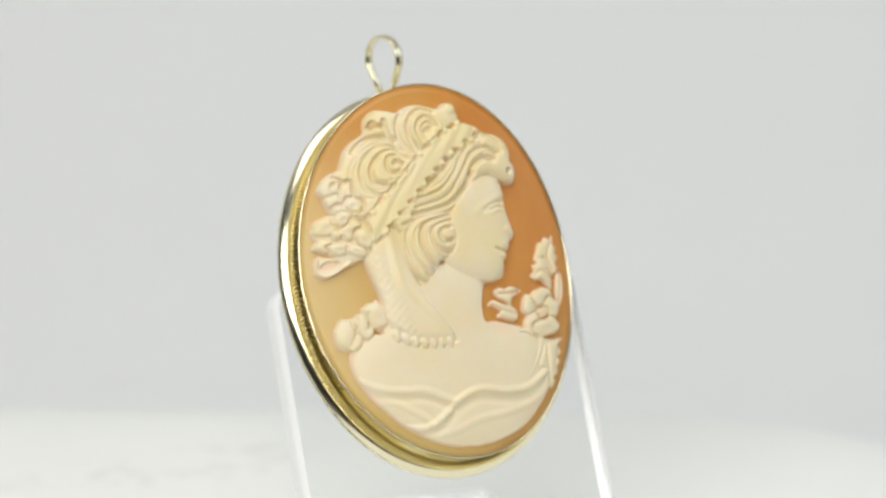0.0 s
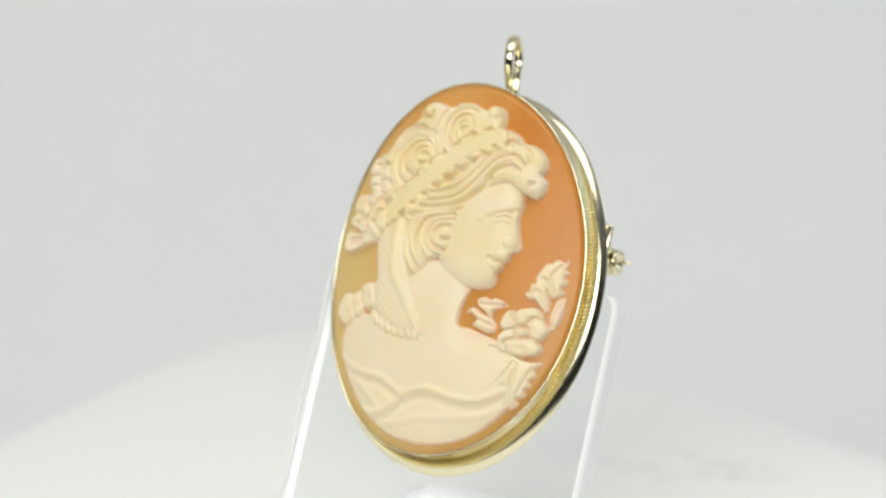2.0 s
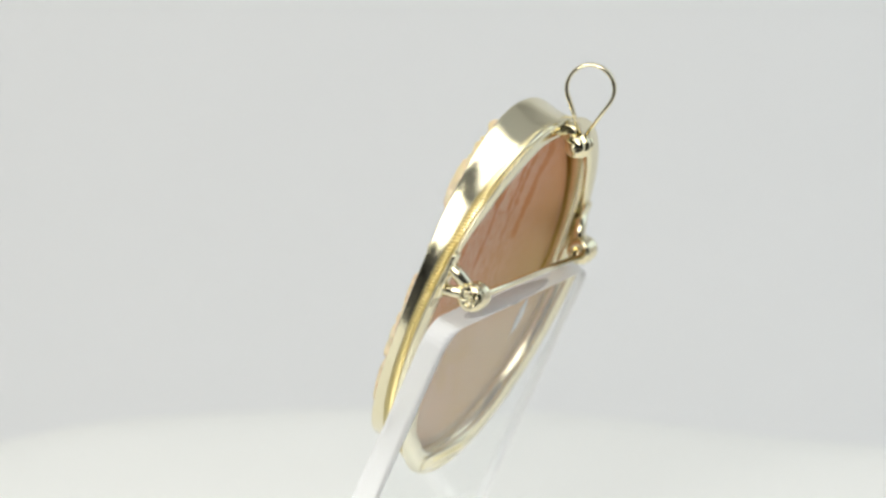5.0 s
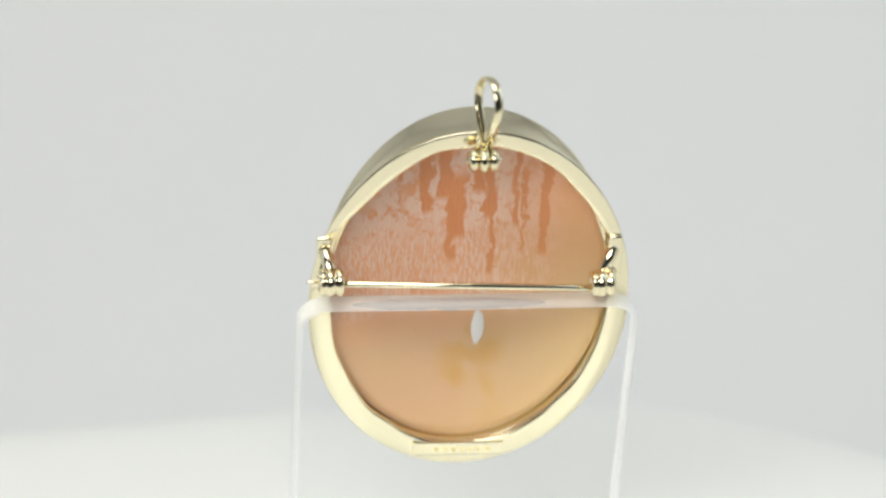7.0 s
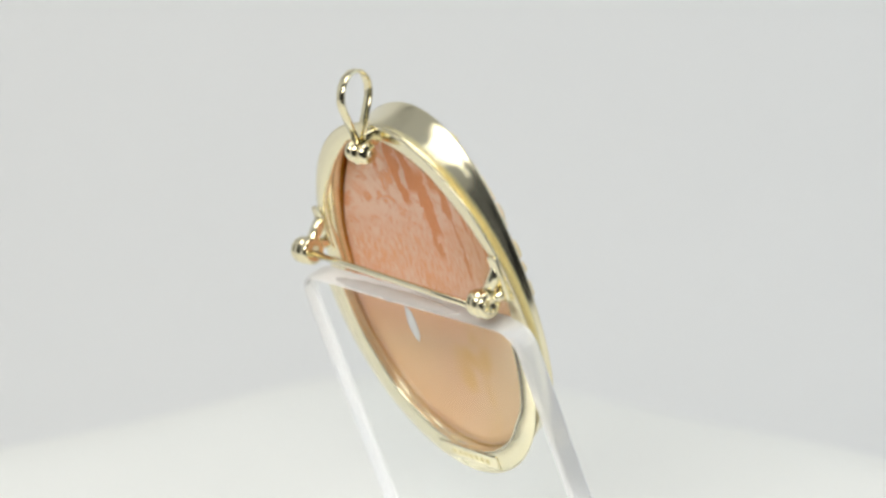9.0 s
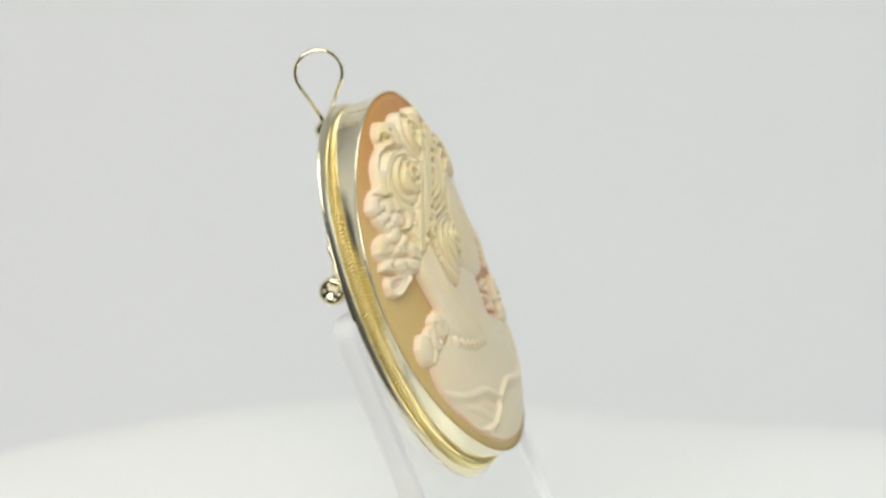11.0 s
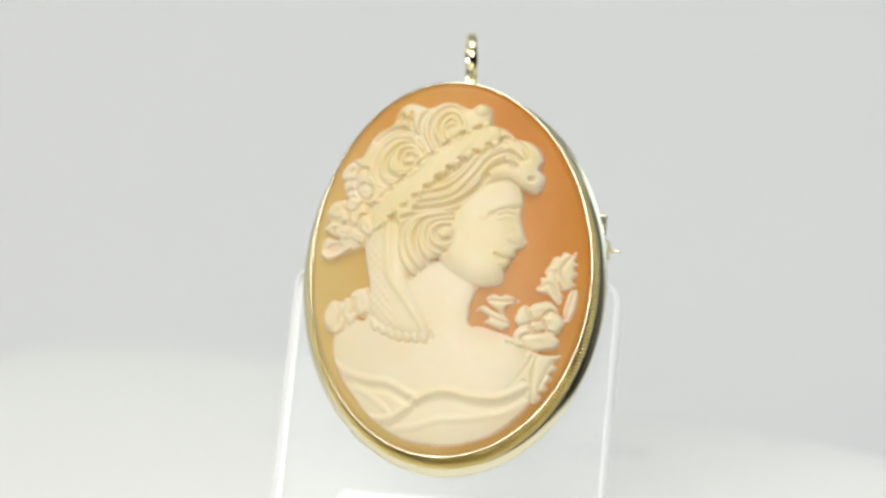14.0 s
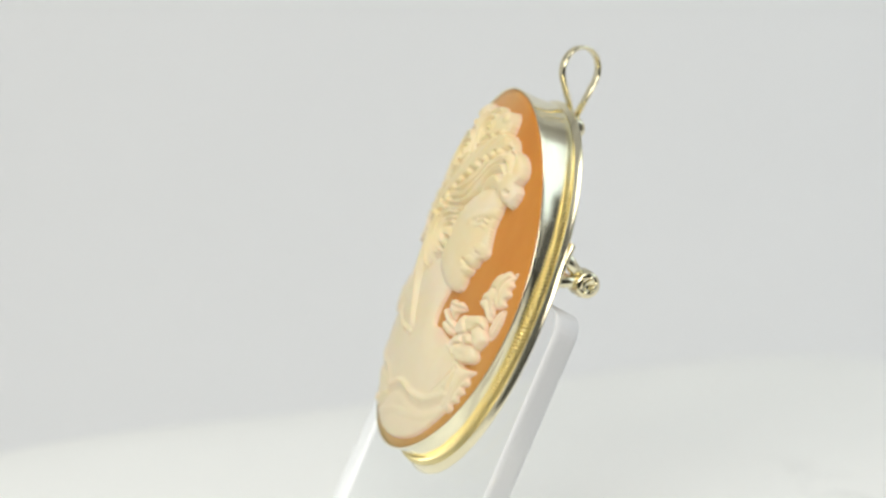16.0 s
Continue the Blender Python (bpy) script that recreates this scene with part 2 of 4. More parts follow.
def wall(name, x0, x1, y0, y1, z0, z1, mat, label):
    bm = box_into(bmesh.new(), x0, x1, y0, y1, z0, z1)
    return tagged(part(name, bm, mat, smooth=False), label, name.split("_")[0], kind="structure")


sweep_backdrop()
# unseen dark desk top, added so the gold mirrors something dark
wall("ground", -1.2, 1.2, -1.4, 0.9, FLOOR - 0.03, FLOOR - 0.002, DARK, "unseen dark desk top added for dark reflections")
# unseen white panels, added to bounce light onto the brooch and backdrop
wall("wall_west", -0.47, -0.45, -0.16, 0.46, FLOOR - 0.002, 0.62, WALL_WHITE, "unseen white side panel added to bounce light")
wall("wall_north", -0.47, 0.47, 0.44, 0.46, FLOOR - 0.002, 0.62, WALL_WHITE, "unseen white rear panel added to close the set")


# unseen panel, added with an opening behind the cool fill lamp
def pierced_wall():
    bm = bmesh.new()
    y0, y1, z0, z1 = -0.14, 0.24, 0.17, 0.49
    box_into(bm, 0.45, 0.47, -0.16, y0, FLOOR - 0.002, 0.62)
    box_into(bm, 0.45, 0.47, y1, 0.46, FLOOR - 0.002, 0.62)
    box_into(bm, 0.45, 0.47, y0, y1, FLOOR - 0.002, z0)
    box_into(bm, 0.45, 0.47, y0, y1, z1, 0.62)
    return tagged(part("wall_east", bm, WALL_WHITE, smooth=False), "unseen white side panel with an opening behind the added cool lamp", "wall", kind="structure")


pierced_wall()
# unseen top panel, added for bounce like the side ones
wall("ceiling", -0.47, 0.47, -0.36, 0.46, 0.62, 0.64, WALL_WHITE, "unseen white top panel added to bounce light")
# unseen dark sheet, added behind the camera to darken reflections
wall("wall_south", -1.2, 1.2, -1.42, -1.4, FLOOR - 0.03, 1.0, DARK, "unseen dark sheet behind the camera added for dark reflections")


# unseen case, added round the assumed overhead light
def lamp_housing():
    ob = empty("added_top_light_case")
    bm = bmesh.new()
    for x0, x1, y0, y1 in ((-0.275, -0.26, -0.325, 0.005), (0.16, 0.175, -0.325, 0.005), (-0.26, 0.16, -0.325, -0.31), (-0.26, 0.16, -0.01, 0.005)):
        box_into(bm, x0, x1, y0, y1, 0.575, 0.61)
    part("frame", bm, LAMP_FRAME, ob, smooth=False)
    part("backplate", box_into(bmesh.new(), -0.275, 0.175, -0.325, 0.005, 0.61, 0.62), LAMP_FRAME, ob, smooth=False)
    return tagged(ob, "unseen light panel case added under the top panel", "lamp")


lamp_housing()


def softbox():
    ob = empty("softbox")
    m = look((-0.15, -0.60, 0.37), (0, 0, 0.03))
    part("backplate", box_into(bmesh.new(), -0.26, 0.26, -0.14, 0.14, 0.02, 0.03, m=m), LAMP_FRAME, ob, smooth=False)
    bm = bmesh.new()
    for x0, x1, y0, y1 in ((-0.26, -0.252, -0.14, 0.14), (0.252, 0.26, -0.14, 0.14), (-0.252, 0.252, -0.14, -0.132), (-0.252, 0.252, 0.132, 0.14)):
        box_into(bm, x0, x1, y0, y1, -0.01, 0.02, m=m)
    part("frame", bm, LAMP_FRAME, ob, smooth=False)
    part("stand_pole", rod_into(bmesh.new(), m @ Vector((0, 0, 0.026)), Vector((-0.22, -0.72, FLOOR - 0.002)), 0.008), DARK, ob)
    return tagged(ob, "rectangular photo softbox on a thin pole", "lamp")


softbox()


# ---- the turntable ----
def turntable():
    ob = empty("turntable")
    bm = bmesh.new()
    n, rings = 120, []

    def rim(a):
        d = math.degrees(a)
        g = lambda c, w: math.exp(-(((d - c + 180) % 360 - 180) / w) ** 2)
        return 0.093 + 0.052 * g(156, 17) + 0.011 * g(180, 16) + 0.026 * g(-11, 19) + 0.010 * g(53, 20) + 0.020 * g(130, 16) + 0.009 * g(-90, 18) + 0.0015 * math.sin(5 * a)

    for f, z in ((0.0, 0.0), (0.3, 0.0), (0.6, 0.0), (0.85, 0.0), (0.965, -0.0001), (0.985, -0.0008), (1.0, -0.003), (0.996, -0.006), (0.985, -0.0075), (0.9, -0.0078), (0.0, -0.0078)):
        if f == 0:
            rings.append([bm.verts.new((0, 0, z))])
        else:
            rings.append([bm.verts.new((rim(2 * math.pi * i / n) * f * math.cos(2 * math.pi * i / n), rim(2 * math.pi * i / n) * f * math.sin(2 * math.pi * i / n), z)) for i in range(n)])
    for a, b in zip(rings, rings[1:]):
        for i in range(n):
            j = (i + 1) % n
            if len(a) == 1:
                bm.faces.new((a[0], b[i], b[j]))
            elif len(b) == 1:
                bm.faces.new((a[j], a[i], b[0]))
            else:
                bm.faces.new((a[i], b[i], b[j], a[j]))
    bmesh.ops.recalc_face_normals(bm, faces=bm.faces)
    part("cloth_cover", bm, CLOTH, ob, "padded white cloth cover with an uneven edge")
    bm = lathe_into(bmesh.new(), [(0.070, FLOOR), (0.075, FLOOR + 0.002), (0.075, -0.010), (0.073, -0.0078)], Matrix.Identity(4), 64)
    part("base", bm, WALL_WHITE, ob)
    return tagged(ob, "white turntable with a padded white cloth cover", "turntable")


# ---- the acrylic stand, in the brooch's space ----
BROOCH_AT = pose(-0.00304, 0.00391, 0.04040, -22.8, 0, 24.2)
STAND_AT = pose(-0.00304, 0.00391, 0.04040, -24.0, 0, 26.5)


def display_stand():
    ob = empty("display_stand")
    bm = bmesh.new()
    # one bent sheet: slanted panel, then a foot that lies on the cover
    t, top, bottom, foot = 3.2, 1.1, -34.88, 34.0
    lean = math.radians(24.0)
    front = 2.85
    corner = [3.0 * (1 - math.cos(math.pi / 2 * k / 6)) for k in range(6)]
    spine = [(front, top - d) for d in corner] + [(front, top - 3.0 - i * (top - 3.0 - bottom) / 8) for i in range(9)]
    bend = []
    c = (front + 4.2, bottom)
    for i in range(1, 9):
        a = math.pi - (math.pi / 2 + lean) * i / 8
        bend.append((c[0] + 4.2 * math.cos(a), c[1] - 4.2 * math.sin(a)))
    way = Vector((math.cos(lean), math.sin(lean)))
    spine += bend
    last = Vector(bend[-1])
    spine += [tuple(last + way * foot * k / 3) for k in (1, 2, 3)]
    rings = []
    for i, p in enumerate(spine):
        a, b = Vector(spine[max(i - 1, 0)]), Vector(spine[min(i + 1, len(spine) - 1)])
        d = (b - a).normalized()
        nrm = Vector((d.y, -d.x))
        ring = []
        r = 0.7 if i else 0.45
        hw = 21.4 - (3.0 * (1 - math.sin(math.pi / 2 * i / 6)) if i < 6 else 0.0)
        for sx, sy in ((-1, -1), (1, -1), (1, 1), (-1, 1)):
            for k in range(4):
                ang = {(-1, -1): math.pi, (1, -1): 1.5 * math.pi, (1, 1): 0.0, (-1, 1): 0.5 * math.pi}[(sx, sy)] + k * math.pi / 6
                u = sx * (hw - r) + r * math.cos(ang)
                w = sy * (t / 2 - r) + r * math.sin(ang)
                q = Vector(p) + nrm * w
                ring.append(bm.verts.new(Vector((u, q.x, q.y)) * MM))
        rings.append(ring)
    for a, b in zip(rings, rings[1:]):
        for j in range(16):
            bm.faces.new((a[j], a[(j + 1) % 16], b[(j + 1) % 16], b[j])).material_index = 0 if j in (3, 11) else 1
    bm.faces.new(rings[0][::-1]).material_index = 1
    bm.faces.new(rings[-1]).material_index = 1
    bmesh.ops.recalc_face_normals(bm, faces=bm.faces)
    p = part("panel", bm, [ACRYLIC, ACRYLIC_EDGE], ob, smooth=False)
    p.visible_shadow = False
    for name, label, at, size in (("glue_drop", "clouded whitish glue drop", (-0.95, 4.45, -1.6), (0.8, 0.3, 2.5)), ("glue_smear", "whitish glue smear along the top edge", (2.5, 3.2, 1.05), (12.5, 1.2, 0.22))):
        bm = bmesh.new()
        bmesh.ops.create_uvsphere(bm, u_segments=40, v_segments=16, radius=1)
        for v in bm.verts:
            w = 1 + 0.28 * noise.noise(Vector((v.co.x * size[0] * 0.6, v.co.y, v.co.z * size[2])) * 1.3)
            v.co = Vector((at[0] + v.co.x * size[0], at[1] + v.co.y * size[1] * w, at[2] + v.co.z * size[2] * w)) * MM
        part(name, bm, GLUE, ob, label)
    return tagged(ob, "clear acrylic slanted display stand with rounded pale edges", "stand")


# ---- the brooch ----
def dome(x, z):
    """The curved face of the shell, in millimetres."""
    return -6.15 + 3.75 * (x / 18.5) ** 2 - 0.022 * z + 1.25 * (z / 25) ** 2


AX, AZ = 19.95, 25.2                 # half width and height of the frame's flange
SX, SZ = 18.4, 24.0                  # half width and height of the shell
UP = 0.3                             # the shell sits a little above the middle
LEAN = math.radians(-3.6)            # the oval leans a little in its own plane


def oval(a, rx, rz, up):
    """A point of the leaning oval."""
    x, z = rx * math.cos(a), rz * math.sin(a)
    return x * math.cos(LEAN) + z * math.sin(LEAN), up - x * math.sin(LEAN) + z * math.cos(LEAN)


def edge_y(a):
    x, z = oval(a, SX, SZ, UP)
    return float(dome(np.float64(x), np.float64(z)))


def shell_plate(parent):
    bm = bmesh.new()
    n, k = 128, 20

    def sheet(off, flip, slot, size):
        rings = [[bm.verts.new((0, (float(dome(0.0, UP)) + off) * MM, UP * MM))]]
        for r in range(1, k + 1):
            f = r / k * size
            row = []
            for i in range(n):
                x, z = oval(2 * math.pi * i / n, SX * f, SZ * f, UP)
                row.append(bm.verts.new((x * MM, (float(dome(x, z)) + off * (1 + 1.7 * max(0.0, -z / 24) ** 2)) * MM, z * MM)))
            rings.append(row)
        for a, b in zip(rings, rings[1:]):
            for i in range(n):
                j = (i + 1) % n
                vs = (a[0], b[i], b[j]) if len(a) == 1 else (a[i], b[i], b[j], a[j])
                bm.faces.new(vs[::-1] if flip else vs).material_index = slot
        return rings[-1]

    f, b = sheet(0.0, False, 0, 1.0), sheet(1.4, True, 1, 0.95)
    for i in range(n):
        j = (i + 1) % n
        bm.faces.new((f[i], b[i], b[j], f[j])).material_index = 0
    return part("shell", bm, [SHELL_FRONT, SHELL_BACK], parent, "domed orange shell plate, paler towards the lower edge")


# guide curves of the carving: across and up, in millimetres from the middle
BUST = [(-9.4, -6.9), (-11.3, -7.1), (-12.7, -7.8), (-13.7, -8.8), (-14.0, -10.2), (-13.6, -12.0), (-12.9, -13.4), (-11.8, -15.2), (-10.3, -16.8), (-8.8, -18.5), (-6.8, -19.9), (-5.0, -21.0), (-2.8, -21.9), (-0.6, -22.2), (2.3, -22.2), (4.7, -21.7), (7.1, -20.8), (9.1, -19.5), (10.8, -17.8), (12.1, -16.2), (13.2, -14.4), (13.6, -12.3), (12.7, -9.9), (10.7, -8.5), (8.6, -7.7), (7.1, -7.3), (5.6, -7.0), (4.2, -7.0), (3.8, -5.9), (3.9, -4.5), (4.3, -3.0), (4.5, -1.5), (1.1, 0.7), (-3.2, 0.6), (-6.8, -0.5), (-8.9, -3.4)]
FACE = [(8.4, 12.2), (9.0, 10.6), (9.2, 9.2), (9.1, 7.7), (9.3, 6.5), (9.7, 5.2), (10.1, 4.3), (9.9, 3.6), (9.0, 3.0), (8.9, 2.6), (8.8, 2.1), (8.3, 1.7), (8.3, 1.3), (8.1, 0.8), (7.7, 0.4), (7.8, -0.2), (7.7, -0.8), (7.3, -1.5), (6.0, -1.9), (4.6, -1.9), (2.2, -1.0), (-0.7, 1.0), (-0.6, 5.3), (0.6, 9.7), (4.0, 11.7), (6.8, 12.3)]
HAIR_FRONT = [(8.7, 11.1), (10.1, 10.5), (11.1, 10.7), (11.5, 11.8), (11.5, 12.8), (10.8, 13.4), (11.1, 14.7), (10.7, 15.9), (9.7, 16.7), (8.5, 17.1), (7.4, 17.2), (6.7, 17.9), (5.7, 18.4), (4.2, 18.5), (0.1, 16.7), (-4.0, 13.3), (-7.4, 9.6), (-8.7, 6.3), (-7.0, 3.1), (-5.8, 0.2), (-4.4, -1.7), (-3.1, -1.1), (-1.4, 0.9), (0.6, 2.2), (1.3, 4.0), (1.0, 6.5), (2.7, 9.1), (4.9, 11.0), (7.2, 11.9)]
CHIGNON = [(4.2, 18.3), (4.1, 20.5), (3.4, 21.2), (2.6, 21.3), (1.5, 20.6), (0.2, 21.0), (-1.2, 21.4), (-2.8, 21.1), (-4.1, 20.5), (-5.5, 20.9), (-6.6, 21.1), (-7.7, 20.6), (-8.3, 19.7), (-8.5, 18.3), (-10.2, 17.3), (-11.3, 16.3), (-11.9, 14.9), (-12.4, 13.9), (-13.6, 13.5), (-14.4, 12.7), (-14.6, 11.1), (-14.3, 9.0), (-12.5, 7.3), (-9.5, 6.3), (-6.7, 8.9), (-1.1, 14.1), (2.3, 16.8)]
POSY = [(-13.7, 8.4), (-15.0, 8.2), (-16.4, 7.0), (-16.6, 5.9), (-16.2, 5.4), (-16.6, 4.5), (-15.9, 3.9), (-14.9, 3.5), (-14.3, 3.0), (-15.3, 3.2), (-16.2, 3.5), (-16.8, 2.5), (-16.8, 1.2), (-15.9, 0.6), (-14.6, 0.9), (-13.2, 1.6), (-11.3, 2.2), (-10.0, 2.9), (-9.7, 5.0), (-10.1, 7.2), (-12.0, 8.2)]
VEIL = [(-9.5, 7.4), (-10.3, 5.2), (-10.7, 2.3), (-10.1, -0.4), (-9.5, -2.4), (-9.1, -5.9), (-8.4, -7.0), (-7.3, -7.9), (-6.0, -8.5), (-4.7, -9.0), (-3.0, -9.2), (-1.5, -9.1), (-0.2, -9.1), (-1.0, -7.4), (-2.3, -5.3), (-3.5, -3.4), (-4.6, -1.1), (-5.8, 1.6), (-6.2, 4.5), (-7.1, 6.7)]
RUFFLE = [(-9.7, -3.0), (-10.7, -3.5), (-11.7, -3.8), (-11.5, -4.5), (-12.4, -4.5), (-13.2, -4.8), (-14.4, -5.1), (-15.2, -6.1), (-15.5, -7.5), (-15.0, -8.5), (-14.1, -8.8), (-13.2, -8.1), (-12.1, -7.1), (-10.7, -6.5), (-9.3, -6.7)]
LEAF_TOP = [(16.2, 3.7), (15.7, 3.2), (14.9, 3.5), (14.4, 2.8), (13.7, 2.7), (13.3, 1.8), (12.8, 0.9), (13.0, 0.3), (14.1, 0.9), (14.5, -0.4), (15.1, -1.4), (16.5, -0.6), (16.0, 0.0), (16.6, 0.9), (16.1, 1.4), (16.5, 2.1), (16.0, 2.5), (16.3, 3.1)]
LEAF_MID = [(11.8, -1.4), (12.4, -0.9), (12.3, -0.1), (13.0, 0.0), (13.0, 0.7), (13.9, 0.9), (14.5, -0.0), (14.6, -1.2), (15.1, -2.3), (14.8, -3.3), (14.1, -2.8), (13.3, -2.0), (12.5, -2.0)]
LEAF_SIDE = [(16.7, -1.1), (16.0, -1.4), (15.7, -2.3), (15.4, -4.1), (15.7, -5.2), (16.2, -5.0), (16.7, -3.5), (16.8, -2.0)]
LEAF_LEFT = [(5.9, -3.3), (6.8, -2.8), (7.6, -3.0), (8.4, -2.7), (10.0, -3.3), (9.0, -3.8), (8.3, -4.3), (8.1, -5.2), (7.2, -4.5), (6.4, -4.1)]
LEAF_LOW = [(4.8, -4.9), (5.6, -4.3), (6.7, -4.8), (7.5, -5.1), (8.7, -5.6), (9.0, -6.7), (8.1, -7.1), (7.0, -6.8), (5.9, -6.4), (6.5, -5.8), (5.6, -5.2)]
LEAF_BASE = [(15.5, -9.6), (13.5, -9.8), (11.8, -9.4), (10.5, -10.9), (9.3, -12.6), (7.8, -14.5), (8.9, -14.8), (10.2, -14.2), (11.5, -13.2), (12.0, -14.5), (12.7, -15.8), (13.5, -15.1), (13.2, -14.5), (14.2, -13.9), (13.9, -13.3), (14.7, -12.6), (14.3, -12.0), (15.1, -11.3), (14.7, -10.6)]
BAND = [(4.5, 17.2), (1.6, 15.8), (-1.5, 13.5), (-4.2, 10.9), (-7.0, 8.3), (-9.8, 5.6)]
BROW = [(8.9, 9.1), (7.4, 8.5), (5.8, 7.8), (4.6, 6.9)]
EYE = [(8.4, 7.4), (7.6, 7.5), (6.7, 7.1)]
MOUTH = [(8.6, 1.8), (7.7, 1.8), (6.7, 2.2)]
NOSTRIL = [(9.0, 3.7), (8.4, 3.7), (8.2, 4.1)]
DRAPE_A = [(-13.4, -12.7), (-10.9, -14.0), (-8.2, -14.6), (-5.6, -14.8), (-3.0, -16.0), (-1.9, -16.4)]
DRAPE_B = [(-9.5, -19.2), (-5.8, -19.5), (-3.3, -18.3), (-0.9, -16.3), (1.9, -15.4), (5.5, -15.9), (8.9, -15.6), (12.0, -13.8)]
DRAPE_C = [(-5.7, -20.6), (-2.1, -20.3), (1.4, -19.1), (5.6, -18.5), (9.7, -17.4), (12.4, -15.2)]
DRAPE_D = [(-12.0, -14.3), (-8.9, -16.1), (-5.8, -18.2), (-5.1, -19.2)]
VEIL_FOLD = [(-7.7, 5.2), (-7.4, 2.3), (-6.8, -1.3), (-4.4, -4.1), (-2.1, -6.9), (-0.7, -8.8)]
STEM = [(8.9, -8.4), (10.7, -8.6), (12.1, -9.6), (12.3, -12.4), (12.0, -15.2)]

ROLL_LOW = [[(-4.9, 16.8), (-7.1, 17.5), (-9.1, 17.2), (-10.5, 15.9)], [(-4.1, 14.3), (-5.4, 15.6), (-7.2, 15.3), (-8.7, 13.6), (-8.5, 11.9), (-7.1, 11.2)], [(-4.3, 15.3), (-6.4, 16.2), (-8.5, 15.6), (-9.9, 13.7), (-9.7, 11.4), (-8.0, 10.0), (-5.7, 10.6)], [(-4.7, 13.7), (-5.2, 12.8), (-6.3, 12.7), (-6.8, 13.5), (-6.5, 14.7), (-5.4, 14.9)]]
ROLL_HIGH = [[(-2.2, 15.3), (-3.2, 17.2), (-2.9, 19.3), (-1.2, 20.6), (0.6, 20.1)], [(-3.3, 14.9), (-4.5, 17.2), (-4.4, 19.3), (-3.0, 20.8)], [(-4.6, 15.6), (-5.9, 17.7), (-6.1, 19.5)], [(-1.4, 16.4), (-2.1, 17.9), (-1.4, 19.3), (-0.2, 19.5), (0.6, 18.3)], [(-0.9, 16.9), (-1.4, 18.0), (-0.6, 18.8), (0.2, 18.2)]]
LOCKS = [[(-0.2, 12.5), (1.7, 15.2), (4.0, 17.4), (5.6, 17.7)], [(-2.2, 10.6), (0.6, 12.5), (2.9, 15.1), (4.7, 16.8), (6.8, 17.0)], [(-3.3, 9.2), (-0.2, 10.0), (2.1, 12.2), (4.1, 15.0), (7.0, 16.7), (8.9, 16.0), (9.5, 14.6)], [(-3.6, 8.1), (0.6, 9.2), (3.2, 12.1), (4.8, 14.3), (7.0, 15.3), (8.7, 14.3)], [(-4.1, 7.2), (0.6, 8.1), (3.6, 10.5), (4.9, 12.8), (6.7, 13.9), (8.1, 13.5)], [(-5.7, 5.9), (-2.3, 6.9), (1.0, 7.4), (3.4, 9.3), (4.1, 11.1)], [(1.0, 6.2), (-1.2, 5.7), (-2.2, 4.6), (-1.7, 2.8), (0.3, 2.0)], [(0.6, 6.8), (-2.8, 5.9), (-3.7, 4.0), (-3.1, 1.7), (-1.7, 0.2)], [(-0.2, 7.2), (-3.9, 6.5), (-5.5, 4.4), (-4.8, 1.5), (-3.1, -0.6)], [(0.4, 5.3), (-0.6, 5.1), (-1.1, 4.3), (-0.5, 3.4), (0.6, 3.6)], [(-6.3, 5.1), (-6.4, 2.7), (-5.4, 0.2), (-3.9, -1.5)]]
FINE_LOCKS = [[(-1.3, 11.7), (1.3, 14.0), (3.4, 16.1), (5.2, 17.3)], [(-2.9, 9.9), (0.3, 11.2), (2.5, 13.6), (4.4, 15.9), (6.9, 16.1)], [(-3.6, 8.7), (0.3, 9.6), (2.6, 12.2), (4.4, 14.6), (6.8, 15.9)], [(-3.7, 7.6), (0.6, 8.6), (3.4, 11.3), (4.9, 13.5), (7.0, 14.6)], [(-4.6, 6.3), (-0.2, 7.6), (3.2, 9.8), (4.6, 12.1)], [(-0.9, 6.4), (-3.1, 6.2), (-4.6, 4.3), (-3.9, 1.7), (-2.3, -0.2)], [(-0.3, 6.2), (-2.3, 5.4), (-2.9, 4.0), (-2.3, 2.3), (-0.5, 1.1)]]


STEP = 0.11
GX, GZ = np.meshgrid(np.arange(-18.0, 18.0, STEP), np.arange(-24.0, 24.0, STEP))


def smooth_curve(points, closed=False, per=6):
    """Catmull-Rom through the points."""
    p = np.array(points, float)
    n = len(p)
    out = []
    for i in range(n if closed else n - 1):
        if closed:
            a, b, c, d = p[i - 1], p[i], p[(i + 1) % n], p[(i + 2) % n]
        else:
            a, b, c, d = p[max(i - 1, 0)], p[i], p[i + 1], p[min(i + 2, n - 1)]
        for k in range(per):
            t = k / per
            out.append(0.5 * (2 * b + (c - a) * t + (2 * a - 5 * b + 4 * c - d) * t**2 + (3 * b - a - 3 * c + d) * t**3))
    if not closed:
        out.append(p[-1])
    return np.array(out)


def inside(points):
    c = smooth_curve(points, True)
    hit = np.zeros(GX.shape, bool)
    for (x0, z0), (x1, z1) in zip(c, np.roll(c, -1, 0)):
        if z0 == z1:
            continue
        rows = (GZ[:, 0] > min(z0, z1)) & (GZ[:, 0] <= max(z0, z1))
        if rows.any():
            xs = x0 + (GZ[rows, 0] - z0) / (z1 - z0) * (x1 - x0)
            hit[rows] ^= GX[rows] < xs[:, None]
    return hit


